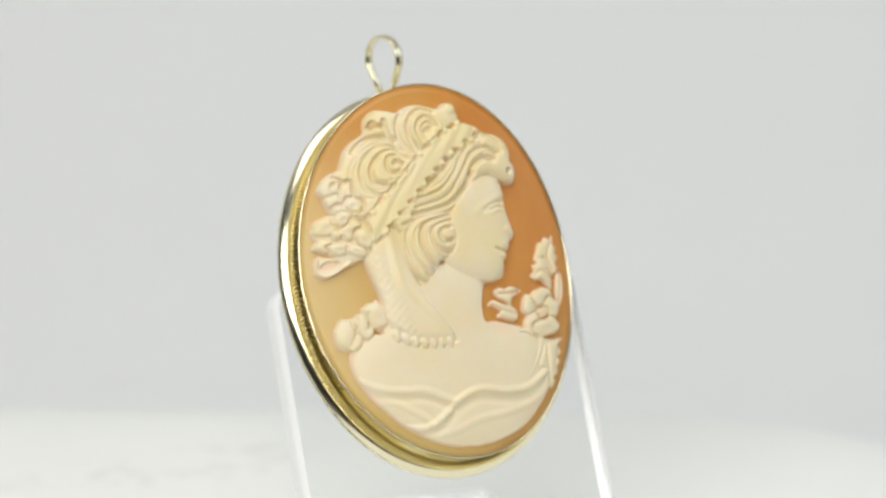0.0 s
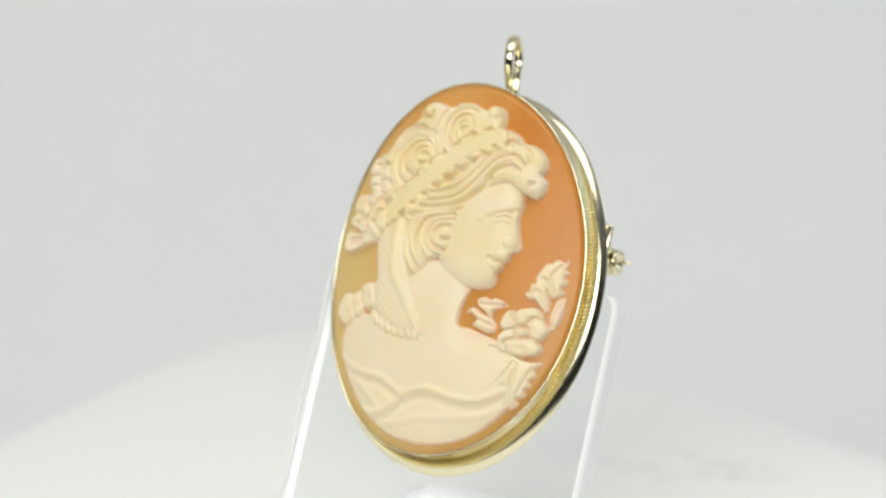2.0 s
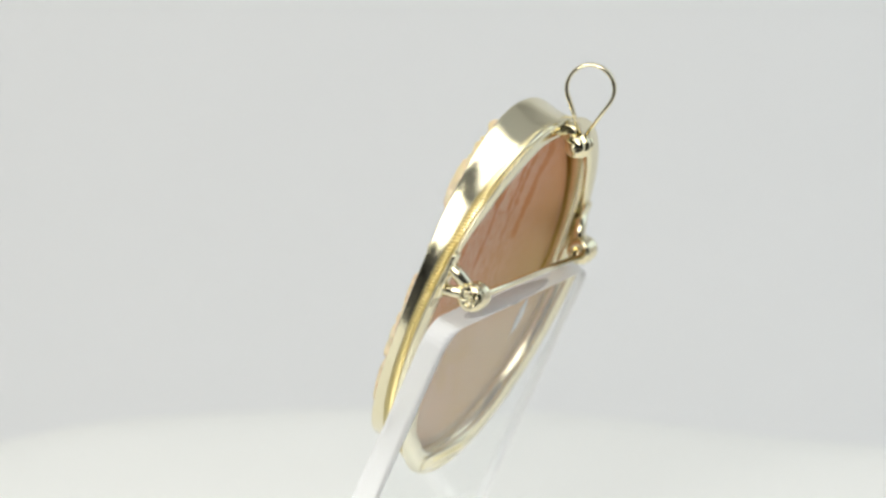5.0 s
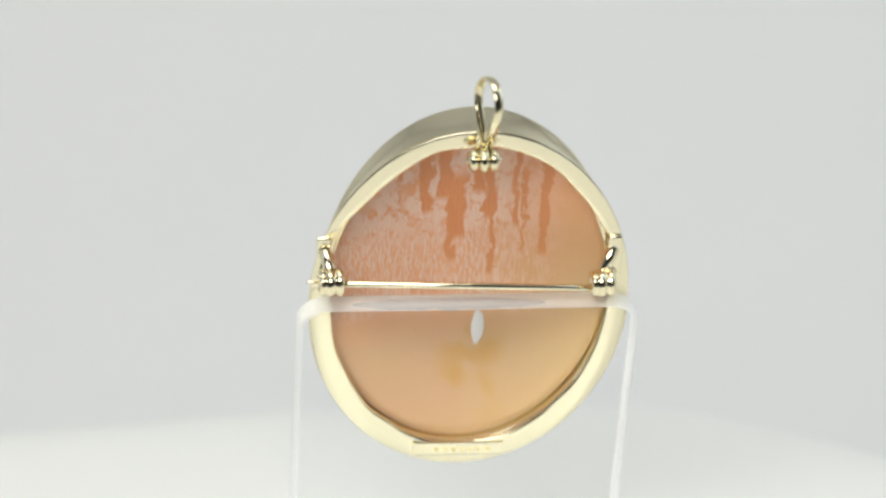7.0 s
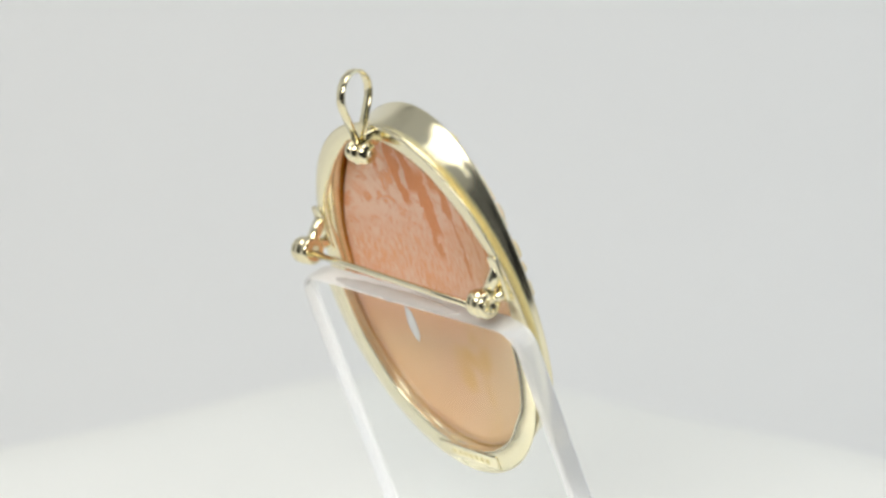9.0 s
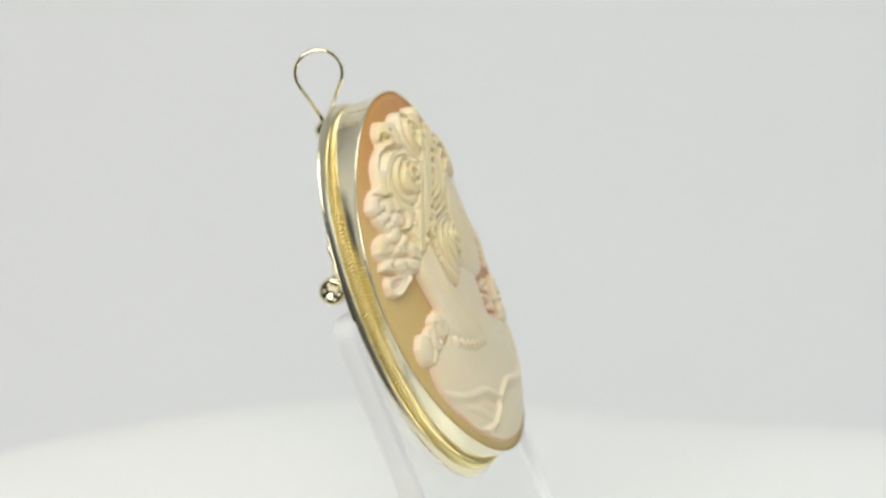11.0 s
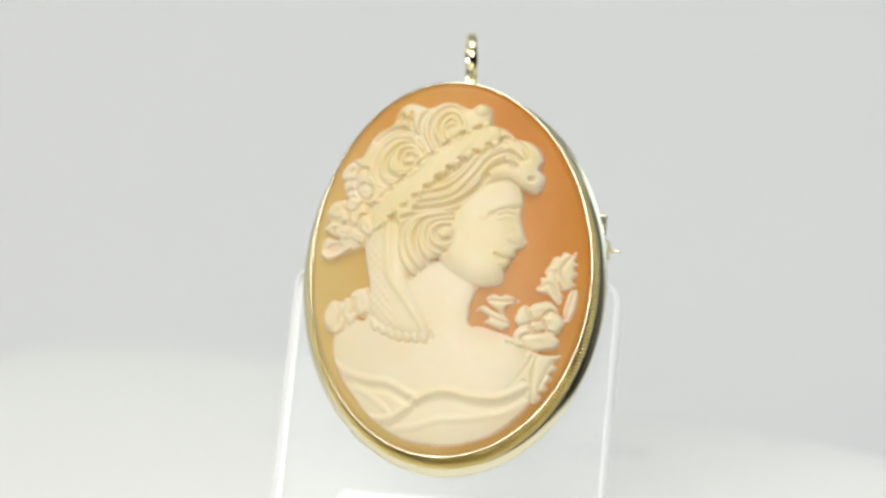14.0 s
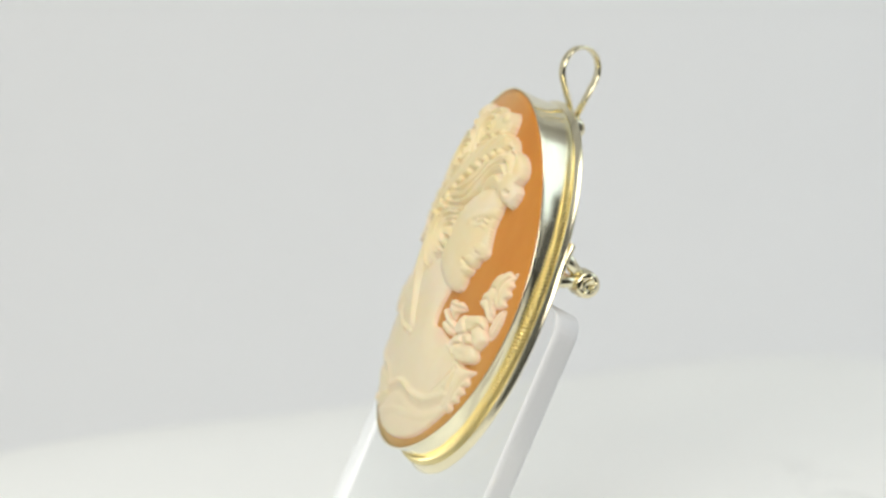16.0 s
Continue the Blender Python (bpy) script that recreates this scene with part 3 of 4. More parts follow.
def blurred(a, sigma):
    r = max(1, int(3 * sigma / STEP))
    k = np.exp(-0.5 * (np.arange(-r, r + 1) * STEP / sigma) ** 2)
    k /= k.sum()
    a = np.apply_along_axis(lambda v: np.convolve(v, k, "same"), 0, a.astype(float))
    return np.apply_along_axis(lambda v: np.convolve(v, k, "same"), 1, a)


def raised(points, height, round_mm, step=0.35):
    """A form with a cut edge and a rounded top."""
    m = inside(points)
    b = np.clip((blurred(m, round_mm) - 0.45) / 0.53, 0, 1)
    return np.where(m, height * (step + (1 - step) * np.sqrt(b)), 0.0)


def distance(curve):
    d = np.full(GX.shape, 9.0)
    lo, hi = curve.min(0) - 2.5, curve.max(0) + 2.5
    xs = (GX[0] > lo[0]) & (GX[0] < hi[0])
    zs = (GZ[:, 0] > lo[1]) & (GZ[:, 0] < hi[1])
    w = np.ix_(zs, xs)
    x, z, best = GX[w], GZ[w], d[w]
    for (ax, az), (bx, bz) in zip(curve[:-1], curve[1:]):
        ux, uz = bx - ax, bz - az
        t = np.clip(((x - ax) * ux + (z - az) * uz) / (ux * ux + uz * uz + 1e-9), 0, 1)
        best = np.minimum(best, np.hypot(x - ax - t * ux, z - az - t * uz))
    d[w] = best
    return d


def lobe(d, width):
    return np.where(d < width, 0.5 + 0.5 * np.cos(np.pi * np.clip(d / width, 0, 1)), 0.0)


def stroke(points, width):
    return lobe(distance(smooth_curve(points, per=4)), width)


def blob(x, z, rx, rz, turn, height):
    c, s = math.cos(math.radians(turn)), math.sin(math.radians(turn))
    u, w = (GX - x) * c + (GZ - z) * s, -(GX - x) * s + (GZ - z) * c
    q = 1 - (u / rx) ** 2 - (w / rz) ** 2
    return np.where(q > 0, height * (0.45 + 0.55 * np.sqrt(np.clip(q, 0, 1))), 0.0)


def petal(x, z, rx, rz, turn, height):
    """A plump petal with a dimple."""
    c, s = math.cos(math.radians(turn)), math.sin(math.radians(turn))
    u, w = (GX - x) * c + (GZ - z) * s, -(GX - x) * s + (GZ - z) * c
    a = np.arctan2(w / rz, u / rx)
    q = np.hypot(u / rx, w / rz) * (1 + 0.055 * np.sin(4 * a + x) + 0.025 * np.sin(7 * a + z))
    cup = np.exp(-((u / rx) ** 2 + (w / rz + 0.25) ** 2) / 0.16)
    return np.where(q < 1, height * (0.55 + 0.45 * np.sqrt(np.clip(1 - q ** 2, 0, 1)) - 0.16 * cup), 0.0)


def laid_petal(h, x, z, rx, rz, turn, top, cut=0.2, floor=0.45):
    """Sets a petal into the carving, with a cut gap round it."""
    gap = petal(x, z, rx + cut, rz + cut, turn, 1.0) > 0
    p = petal(x, z, rx, rz, turn, top)
    return np.where(p > 0, p, np.where(gap & (h > 0), np.minimum(h, floor * top), h))


def figure_heights():
    h = raised(BUST, 0.95, 1.6, 0.3)
    h *= 1 - 0.62 * lobe(np.hypot(GX - 6.6, (GZ + 6.2) / 1.3), 4.6)
    h += 0.25 * stroke(DRAPE_A, 0.7) * (h > 0) + 0.45 * stroke(DRAPE_B, 0.75) * (h > 0)
    h -= 0.25 * stroke([(x, z - 1.0) for x, z in DRAPE_A], 0.8) * (h > 0) + 0.2 * stroke([(x, z - 1.1) for x, z in DRAPE_B], 0.9) * (h > 0)
    h += 0.15 * (stroke(DRAPE_C, 0.8) + stroke(DRAPE_D, 0.7)) * (h > 0)
    h = np.maximum(h, raised(RUFFLE, 0.95, 0.6))
    for x, z, rx, rz, t in ((-13.8, -6.8, 1.7, 2.0, 20), (-12.0, -6.0, 1.1, 1.7, 25), (-10.4, -4.8, 1.3, 1.8, 30)):
        h = laid_petal(h, x, z, rx, rz, t, 1.35)
    h -= 0.4 * (stroke([(-12.7, -5.0), (-12.9, -6.5), (-13.7, -8.2)], 0.4) + stroke([(-11.3, -4.5), (-11.2, -5.5), (-11.5, -6.5)], 0.4)) * inside(RUFFLE)
    face = raised(FACE, 1.45, 1.3, 0.3)
    face += (0.10 * stroke(BROW, 0.8) - 0.20 * stroke([(x - 0.1, z - 0.7) for x, z in BROW[:3]], 0.6)) * (face > 0)
    face += (0.22 * stroke([(x - 0.1, z + 0.3) for x, z in EYE], 0.32) - 0.22 * stroke([(x, z + 0.62) for x, z in EYE], 0.25) + 0.16 * stroke([(x, z - 0.45) for x, z in EYE], 0.3) - 0.22 * stroke(EYE, 0.25)) * (face > 0)
    face -= (0.42 * stroke(MOUTH, 0.32) + 0.2 * stroke(NOSTRIL, 0.3)) * (face > 0)
    face += (blob(8.3, 2.6, 0.8, 0.45, -10, 0.16) + blob(7.8, 1.2, 0.75, 0.42, 10, 0.2) + blob(8.9, 4.3, 0.85, 0.7, 30, 0.18)) * (face > 0)
    h = np.maximum(h, face)
    hair = raised(HAIR_FRONT, 1.75, 0.9, 0.4)
    # full locks parted by cut lines of uneven depth
    cut = np.zeros(GX.shape)
    for k, line in enumerate(LOCKS):
        cut = np.maximum(cut, (0.78 + 0.18 * math.sin(2.1 * k)) * stroke(line, 0.56 + 0.1 * math.sin(1.7 * k + 1)))
    for k, line in enumerate(FINE_LOCKS):
        cut = np.maximum(cut, 0.34 * stroke(line, 0.34))
    hair += (0.14 - cut) * (hair > 0)
    hair -= blob(4.7, 12.0, 0.45, 0.4, 0, 0.5)
    hair = np.maximum(hair, lobe(np.abs(np.hypot(GX - 10.2, GZ - 12.2) - 0.72), 0.6) * 1.5 * (hair > 0))
    hair -= 0.8 * blob(10.2, 12.1, 0.45, 0.38, 30, 1) * (hair > 0)
    h = np.where(hair > 0.2, np.maximum(hair, 0.5), h)
    bun = raised(CHIGNON, 1.8, 0.9, 0.4)
    bun += (blob(-6.2, 13.7, 3.2, 2.9, 20, 0.35) + blob(-0.7, 17.9, 2.2, 2.2, 0, 0.3)) * (bun > 0)
    cut = np.zeros(GX.shape)
    for k, line in enumerate(ROLL_LOW):
        cut = np.maximum(cut, (1.0, 0.75, 0.5, 0.7)[k] * stroke(line, (0.62, 0.56, 0.54, 0.46)[k]))
    for k, line in enumerate(ROLL_HIGH):
        cut = np.maximum(cut, (0.7, 0.75, 0.8, 0.65, 0.55)[k] * stroke(line, 0.52))
    for k in range(5):
        cut = np.maximum(cut, 0.18 * stroke([(x * (1 - 0.12 * k) + -6.2 * 0.12 * k, z * (1 - 0.12 * k) + 13.7 * 0.12 * k) for x, z in [(-4.1, 16.1), (-7.2, 16.9), (-10.7, 14.7), (-11.5, 11.8), (-9.7, 9.8), (-6.5, 10.0)]], 0.3))
    bun -= cut * (bun > 0)
    bun -= blob(-5.5, 13.9, 0.6, 0.55, 0, 0.7) + blob(-0.5, 17.7, 0.7, 0.6, 0, 0.6)
    bun -= blob(-7.7, 19.0, 0.5, 0.75, -20, 1.2) + blob(-6.8, 18.9, 0.75, 0.3, 0, 0.9)
    bun = np.maximum(bun, blob(2.9, 20.3, 1.05, 1.05, 0, 1.95))
    for x, z, rx, rz, t in ((-13.7, 11.7, 1.4, 1.35, 20), (-13.2, 9.8, 1.5, 1.0, -15), (-12.7, 8.6, 1.3, 0.9, -20), (-12.0, 10.9, 0.8, 1.5, -10), (-11.3, 9.3, 1.2, 0.9, -30)):
        bun = laid_petal(bun, x, z, rx, rz, t, 1.7)
    bun -= 0.6 * blob(-13.4, 12.1, 0.55, 0.4, 20, 1) * (bun > 0)
    h = np.where(bun > 0.25, np.maximum(bun, 0.45), h)
    veil = raised(VEIL, 1.35, 0.8, 0.4)
    veil += (0.25 * stroke(VEIL_FOLD, 0.9) + 0.055 * np.sin(GX * 5.5 + 0.6 * np.sin(GZ)) * np.sin(GZ * 5.5) * (GX < -8.0 + 0.35 * (-GZ)) * (GX + 0.1 * GZ < -5.5)) * (veil > 0)
    for i in range(7):
        x = -8.2 + i * 1.12
        veil = np.maximum(veil, blob(x, -7.7 - 1.25 * math.sin(min(i, 4) / 4 * 1.57), 0.58, 1.0, 20, 1.3))
        veil -= 0.35 * blob(x + 0.55, -8.6 - 1.25 * math.sin(min(i, 4) / 4 * 1.57), 0.22, 0.6, -30, 1) * (veil > 0)
    h = np.where(veil > 0.2, np.maximum(veil, 0.5), h)
    band = smooth_curve(BAND, per=8)
    d = distance(band)
    h = np.where((d < 1.35) & (h > 0.2), np.maximum(h, 1.85 - 0.15 * (d / 1.35) ** 2 + 0.08 * np.sin(GX * 3.1 - GZ * 2.2)), h)
    h -= 0.3 * lobe(np.abs(d - 1.5), 0.28) * (h > 0.8)
    for i in range(1, len(band), 4):
        x, z = band[i]
        h = np.maximum(h, blob(x + 0.95, z - 1.0, 0.75, 0.55, 45, 2.0) * (h > 0.5))
        h -= 0.5 * blob(x + 1.75, z - 0.55, 0.62, 0.3, -18, 1) * (h > 0.9)
    for i in range(2, len(band), 5):
        x, z = band[i]
        h -= 0.5 * blob(x - 1.0, z + 1.15, 0.5, 0.36, 30, 1) * (h > 0.9)
        h = np.maximum(h, blob(x - 0.2, z + 1.5, 0.6, 0.5, 45, 1.95) * (h > 0.5))
    posy = raised(POSY, 0.9, 0.5)
    for x, z, rx, rz, t in ((-15.0, 7.0, 1.6, 1.15, 15), (-15.3, 4.5, 1.4, 0.75, -8), (-13.6, 4.0, 1.55, 0.8, -10), (-12.0, 6.2, 1.4, 1.3, 0), (-13.0, 7.7, 1.2, 0.9, 30), (-10.7, 4.9, 1.0, 1.5, 20), (-11.7, 3.5, 1.3, 0.7, -30)):
        posy = laid_petal(posy, x, z, rx, rz, t, 1.75)
    posy = np.maximum(posy, blob(-13.9, 5.8, 0.62, 0.6, 0, 1.8))
    posy = np.maximum(posy, stroke([(-16.6, 3.0), (-16.8, 1.6), (-15.8, 0.8), (-14.1, 1.1), (-12.7, 2.1)], 0.75) * 1.35 * (posy > 0))
    posy -= 0.7 * blob(-15.0, 2.1, 1.2, 0.6, 10, 1) * (posy > 0)
    h = np.where(posy > 0.2, np.maximum(posy, 0.35), h)
    return h


def spray_heights():
    h = np.zeros(GX.shape)
    for pts, top in ((LEAF_TOP, 0.95), (LEAF_MID, 1.0), (LEAF_SIDE, 0.9), (LEAF_LEFT, 0.75), (LEAF_LOW, 0.9), (LEAF_BASE, 1.15)):
        h = np.maximum(h, raised(pts, top, 0.5, 0.45))
    veins = ([(16.0, 3.2), (14.8, 1.2), (15.4, -0.8)], [(12.3, -1.4), (13.6, -0.9), (14.8, -2.6)], [(16.5, -1.4), (16.2, -3.0), (15.8, -4.8)], [(9.6, -3.3), (8.1, -3.6), (6.5, -3.6)], [(5.2, -4.9), (7.0, -5.8), (8.7, -6.2)], [(14.8, -10.3), (14.1, -11.9), (13.3, -14.2)], [(12.7, -10.3), (12.5, -12.6), (12.6, -15.1)], [(11.4, -10.4), (9.9, -13.0), (8.3, -14.5)], [(12.3, -10.1), (11.0, -12.6), (9.6, -14.5)])
    for v in veins:
        h -= 0.38 * stroke(v, 0.4) * (h > 0)
    for x, z, rx, rz, t, top in ((10.9, -5.5, 1.15, 1.6, 10, 1.25), (11.0, -7.7, 1.25, 1.5, -25, 1.3), (13.0, -4.3, 1.75, 1.2, 10, 1.35), (14.2, -5.7, 1.3, 1.35, -30, 1.4), (13.0, -8.1, 2.2, 1.15, 8, 1.5)):
        h = laid_petal(h, x, z, rx, rz, t, top, 0.22, 0.35)
    h = laid_petal(h, 12.6, -6.3, 0.72, 0.62, 0, 1.5, 0.4, 0.3)
    h = np.maximum(h, 0.8 * (stroke(STEM, 0.5) > 0.4))
    return h


def relief_mesh(name, h, parent, label):
    h = blurred(h, 0.065) * (1 - 0.25 * np.clip((np.abs(GX) - 7) / 9, 0, 1))
    keep = h > 0.04
    cell = keep[:-1, :-1] | keep[1:, :-1] | keep[:-1, 1:] | keep[1:, 1:]
    used = np.zeros(h.shape, bool)
    for dz in (0, 1):
        for dx in (0, 1):
            used[dz:h.shape[0] - 1 + dz, dx:h.shape[1] - 1 + dx] |= cell
    index = np.full(h.shape, -1)
    index[used] = np.arange(used.sum())
    lift = np.where(keep, h, -0.12)
    co = np.stack([GX, dome(GX, GZ) - lift, GZ], -1)[used] * MM
    zs, xs = np.nonzero(cell)
    faces = np.stack([index[zs, xs], index[zs, xs + 1], index[zs + 1, xs + 1], index[zs + 1, xs]], -1)
    me = bpy.data.meshes.new(name)
    me.from_pydata(co.tolist(), [], faces.tolist())
    at = me.attributes.new("thickness", "FLOAT", "POINT")
    at.data.foreach_set("value", np.clip(lift[used], 0, 3).astype(np.float32))
    me.materials.append(IVORY)
    me.polygons.foreach_set("use_smooth", [True] * len(me.polygons))
    me.update()
    ob = new(name, me)
    ob.parent = parent
    return tagged(ob, label)


def carved_relief(parent):
    relief_mesh("carved_bust", figure_heights(), parent, "cream carved relief of a classical bust")
    relief_mesh("carved_flower_spray", spray_heights(), parent, "cream carved rose and leaves")



def bezel(parent):
    def laid(ob, up, across=0.0):
        ob.scale, ob.location, ob.rotation_euler = (MM,) * 3, (across * MM, 0, up * MM), (0, LEAN, 0)

    # flat flange that slopes back a little from the rope to a thin rim; its inner lip is uneven
    def flange_profile(a):
        dent = 0.28 * noise.noise(Vector((4 * math.cos(a), 4 * math.sin(a), 5.1)))
        pinch = math.exp(-((math.sin(a) - 0.36) / 0.16) ** 2)
        w = 2.75 - 0.5 * math.sin(a) - 0.9 * pinch + dent
        b = 0.05 * noise.noise(Vector((2.5 * math.cos(a), 2.5 * math.sin(a), 1.3)))
        return [(2.2, -0.3), (1.4, -0.2), (1.0, -0.14 + b), (0.7, 0.02 + b), (0.4, 0.24 + b), (0.16, 0.46), (0.02, 0.62), (0.0, 0.68), (0.06, 0.76), (0.25, 0.82), (w - 0.45, 0.84), (w - 0.12, 0.72), (w, 0.52), (w, 0.2), (w - 0.25, -0.1)]

    laid(part("flange", oval_sweep(flange_profile, AX, AZ, 220), GOLD, parent, "flat polished gold flange"), -0.4, -0.2)

    # wall that rises to the edge of the shell and folds over it
    def wall_profile(a):
        e = edge_y(a)
        w = 0.16 * noise.noise(Vector((3 * math.cos(a), 3 * math.sin(a), 0.7)))
        w += 0.08 * noise.noise(Vector((9 * math.cos(a), 9 * math.sin(a), 3.7)))
        rise = (AZ - SZ - (AX - SX)) * math.sin(a) ** 2
        g = AX - SX + rise
        base = min(1.85, g + 0.15) - 0.55 * max(0.0, -math.sin(a))
        k = (base + g) / 2 + 0.12
        return [(2.3, 0.2), (base, 0.1), (base, -0.45), (k + w, e * 0.4), (k + w, e * 0.65), (g + 0.06 + 0.5 * w, e * 0.88), (g - 0.06, e - 0.02), (g - 0.05, e - 0.1), (g + 0.04, e - 0.16 - 0.5 * w), (g + 0.18, e - 0.13), (g + 0.2, e + 0.1), (k + 0.45, e * 0.6), (2.5, 0.1)]

    laid(part("bezel_wall", oval_sweep(wall_profile, AX, AZ, 220), GOLD, parent, "polished gold wall folded over the shell"), UP)
    # rope of two twisted wires, laid in the corner between wall and flange
    bm = bmesh.new()
    n, per, sides = 300, 8, 16
    rings = []
    for i in range(n * per):
        a = 2 * math.pi * i / (n * per)
        turn = 2 * math.pi * i / (2 * per)
        row = []
        for k in range(sides):
            b = 2 * math.pi * k / sides
            c = math.cos(b - turn)
            r = 0.5 * abs(c) + math.sqrt(0.27 - 0.25 * (1 - c * c))
            u, y = 0.58 * r * math.cos(b), 0.76 * r * math.sin(b)
            row.append(bm.verts.new(((AX - 1.32 + u) * math.cos(a), -0.62 + y, (AZ - 1.32 + u) * math.sin(a))))
        rings.append(row)
    for i in range(len(rings)):
        p, q = rings[i], rings[(i + 1) % len(rings)]
        for k in range(sides):
            bm.faces.new((p[k], p[(k + 1) % sides], q[(k + 1) % sides], q[k]))
    bmesh.ops.recalc_face_normals(bm, faces=bm.faces)
    laid(part("rope_border", bm, GOLD_DEEP, parent, "twisted yellow gold wire border"), -0.3, -0.15)


def bail(parent):
    """The flat wire loop above the brooch, its barrel hinge and post."""
    low, high = Vector((-1.0, 3.0, 23.2)), Vector((-1.35, 0.6, 32.15))
    up = (high - low).normalized()
    back = Vector((-1.9, 5.3, 1.6))
    back = (back - up * back.dot(up)).normalized()
    side = up.cross(back)
    # teardrop: two straight legs that meet below, a round head above
    length, r, n = (high - low).length, 2.95, 40
    reach = length - r
    tip = math.asin(r / reach)
    line = [(0.12 * math.cos(tip), 0.0)]
    line += [(r * math.cos(-tip + (math.pi + 2 * tip) * i / n), reach + r * math.sin(-tip + (math.pi + 2 * tip) * i / n)) for i in range(n + 1)]
    line.append((-0.12 * math.cos(tip), 0.0))
    n = len(line) - 1
    bm = bmesh.new()
    rows = []
    hw, th = 0.55, 0.22
    for i, (u, w) in enumerate(line):
        p, q = line[max(i - 1, 0)], line[min(i + 1, n)]
        d = Vector((q[0] - p[0], q[1] - p[1])).normalized()
        out = back * d.y - up * d.x
        c = low + back * u + up * w
        rows.append([bm.verts.new((c + side * (hw * x) + out * (th * o)) * MM) for x, o in ((-1, -0.5), (-0.75, -1), (0.75, -1), (1, -0.5), (1, 0.5), (0.75, 1), (-0.75, 1), (-1, 0.5))])
    for a, b in zip(rows, rows[1:]):
        for k in range(8):
            bm.faces.new((a[k], a[(k + 1) % 8], b[(k + 1) % 8], b[k]))
    bm.faces.new(rows[0][::-1])
    bm.faces.new(rows[-1])
    bmesh.ops.recalc_face_normals(bm, faces=bm.faces)
    part("bail_loop", bm, WHITE_GOLD, parent, "pale gold teardrop hanging loop")
    knuckle = [(0.35, -0.62), (0.95, -0.6), (1.3, -0.42), (1.45, -0.12), (1.45, 0.12), (1.3, 0.42), (0.95, 0.6), (0.35, 0.62)]
    for x, k, name in ((-2.1, 0.93, "hinge_knuckle"), (-0.87, 1.08, "hinge_barrel"), (0.36, 0.93, "hinge_knuckle")):
        m = Matrix.Translation((x * MM, 3.04 * MM, 22.2 * MM)) @ pose(0, 0, 0, 0, 90, 0)
        part(name, lathe_into(bmesh.new(), [(r * k * MM, h * MM) for r, h in knuckle], m, 28), WHITE_GOLD, parent)
    m = Matrix.Translation((-0.87 * MM, 3.04 * MM, 22.2 * MM)) @ pose(0, 0, 0, 0, 90, 0)
    part("hinge_rivet", lathe_into(bmesh.new(), [(0.2 * MM, -2.15 * MM), (0.4 * MM, -2.05 * MM), (0.4 * MM, 2.05 * MM), (0.2 * MM, 2.15 * MM)], m, 14), GOLD, parent)
    bm = box_into(bmesh.new(), -1.75 * MM, 0.05 * MM, 0.5 * MM, 2.2 * MM, 22.2 * MM, 24.3 * MM, 0.25 * MM)
    part("bail_post", bm, GOLD, parent)


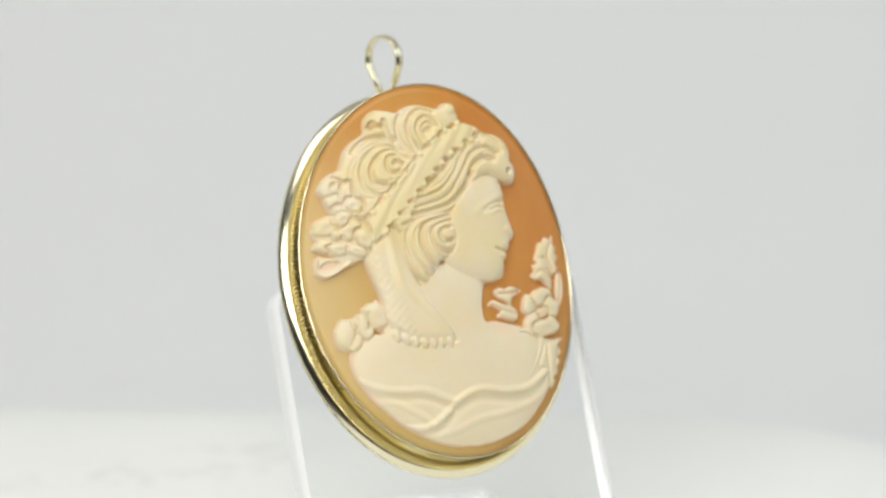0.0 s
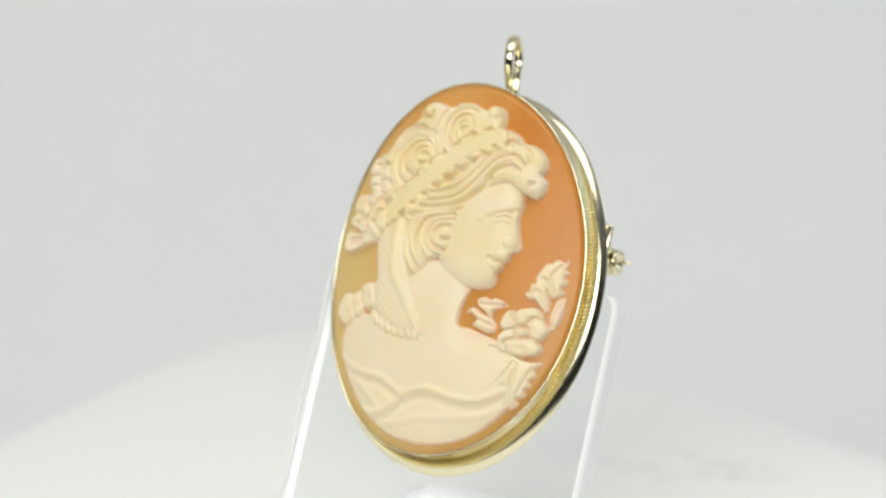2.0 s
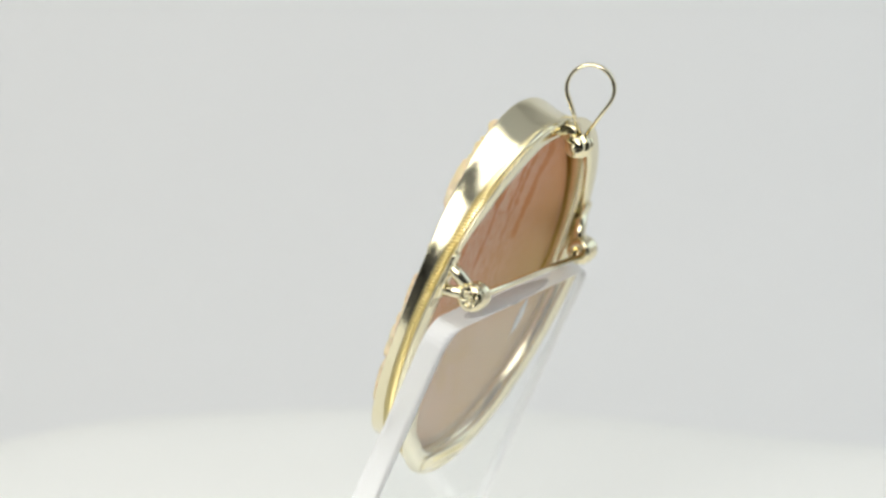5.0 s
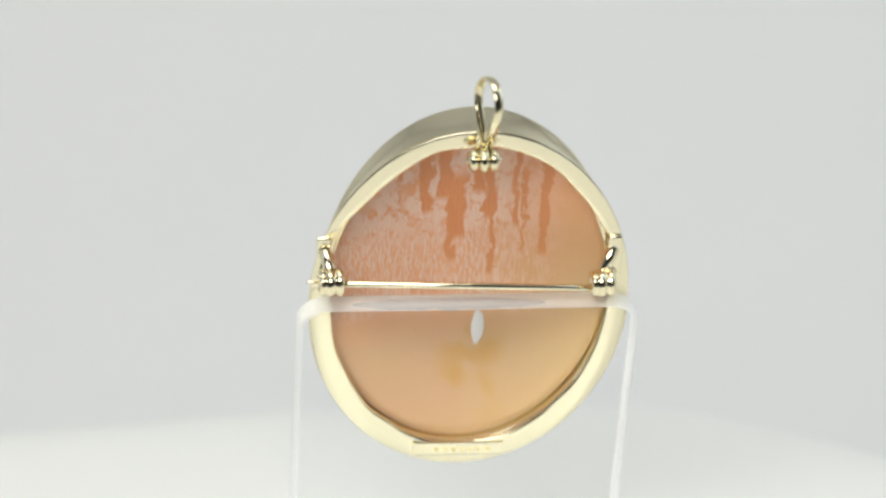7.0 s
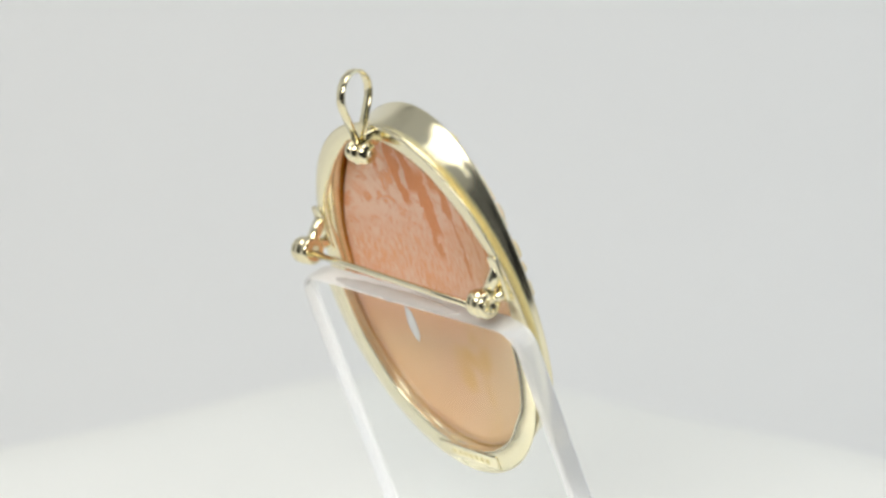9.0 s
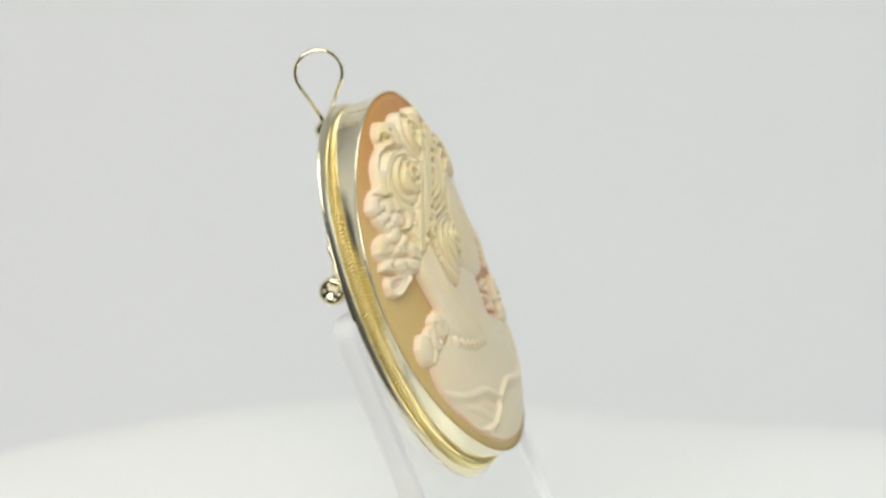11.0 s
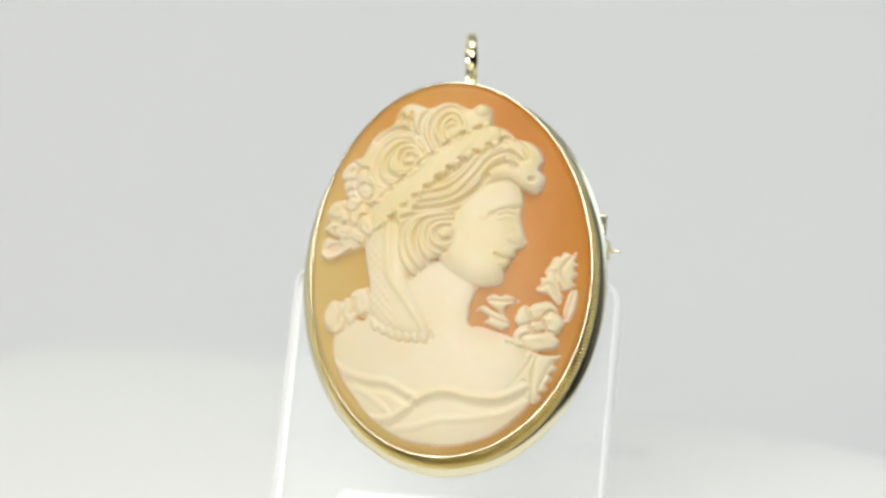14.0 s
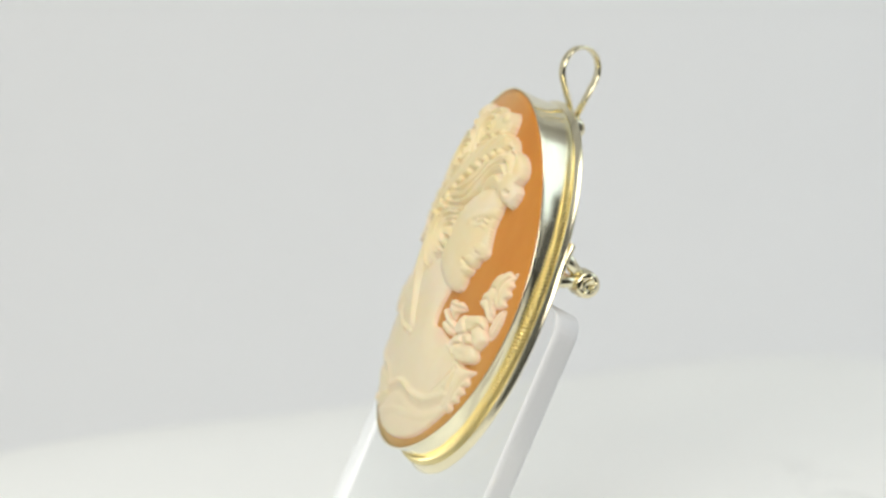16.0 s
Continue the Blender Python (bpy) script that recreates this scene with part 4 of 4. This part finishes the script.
def pin(parent):
    bm = rod_into(bmesh.new(), Vector((16.4, 4.9, 5.4)) * MM, Vector((-15.4, 3.6, 3.5)) * MM, 0.42 * MM)
    part("pin", bm, GOLD, parent, "straight gold brooch pin")
    # hinge and catch: ringed barrels in line with the pin, each on a bracket
    barrel = [(0.3, -1.2), (0.42, -1.35), (0.85, -1.4), (1.2, -1.5), (1.5, -1.3), (1.56, -0.75), (1.3, -0.55), (1.3, -0.35), (1.56, -0.15), (1.56, 0.5), (1.35, 0.65), (1.35, 0.8), (1.5, 1.0), (1.35, 1.4), (0.9, 1.45), (0.62, 1.35), (0.5, 1.0)]
    for name, x, y, z in (("pin_hinge", 17.2, 4.75, 5.5), ("pin_catch", -16.4, 3.2, 4.0)):
        m = Matrix.Translation((x * MM, y * MM, z * MM)) @ pose(0, 0, 0, 0, 90, 5)
        holder = part(name, lathe_into(bmesh.new(), [(r * 1.12 * MM, h * MM) for r, h in barrel], m, 28), WHITE_GOLD, parent)
        bm = bmesh.new()
        for k in range(6):
            c = Vector((0.98 * math.cos(k * math.pi / 3), 0.98 * math.sin(k * math.pi / 3), 1.42 if x > 0 else -1.42))
            bmesh.ops.create_icosphere(bm, subdivisions=2, radius=0.27 * MM, matrix=m @ Matrix.Translation(c * MM))
        part("rosette", bm, GOLD, holder)
        side = 1 if x > 0 else -1
        foot = 18.0 * side
        part("bracket", rod_into(bmesh.new(), Vector((foot, 0.6, 7.9)) * MM, Vector((x, y - 0.9, z + 0.6)) * MM, 0.8 * MM), GOLD, holder)
        part("bracket", rod_into(bmesh.new(), Vector((foot, 0.6, 4.4)) * MM, Vector((x + 0.3 * side, y - 0.9, z)) * MM, 0.75 * MM), GOLD, holder)
        part("foot_plate", box_into(bmesh.new(), (foot - 0.9) * MM, (foot + 0.9) * MM, 0.6 * MM, 1.25 * MM, 3.4 * MM, 9.6 * MM, 0.3 * MM), GOLD, holder)
    # the pin's point, which stands out past its hinge
    part("pin_tip", rod_into(bmesh.new(), Vector((18.6, 4.9, 5.6)) * MM, Vector((20.2, 4.9, 5.7)) * MM, 0.2 * MM, 10), GOLD, parent)


def mark_plate(parent):
    bm = box_into(bmesh.new(), -5.6 * MM, 6.2 * MM, 0.7 * MM, 1.25 * MM, -24.1 * MM, -22.0 * MM, 0.2 * MM)
    pl = part("mark_plate", bm, GOLD, parent, "small stamped gold plate", smooth=False)
    bm = bmesh.new()
    for i in range(7):
        x = -3.9 + i * 1.1
        box_into(bm, x * MM, (x + 0.6) * MM, 1.22 * MM, 1.3 * MM, -23.4 * MM, -22.7 * MM)
    part("stamp", bm, GOLD_DEEP, pl, smooth=False)


def brooch():
    ob = empty("cameo_brooch")
    shell_plate(ob)
    carved_relief(ob)
    bezel(ob)
    bail(ob)
    pin(ob)
    mark_plate(ob)
    return tagged(ob, "oval carved shell cameo in a pale gold twisted-wire frame", "brooch")


TABLE, STAND, BROOCH = turntable(), display_stand(), brooch()


def motions():
    times = [i * 0.25 for i in range(65)]
    for thing, rest in ((TABLE, Matrix.Identity(4)), (STAND, STAND_AT), (BROOCH, BROOCH_AT)):
        walk(thing, [(t, pose(0, 0, 0, 0, 0, TURN * t) @ rest) for t in times])


motions()
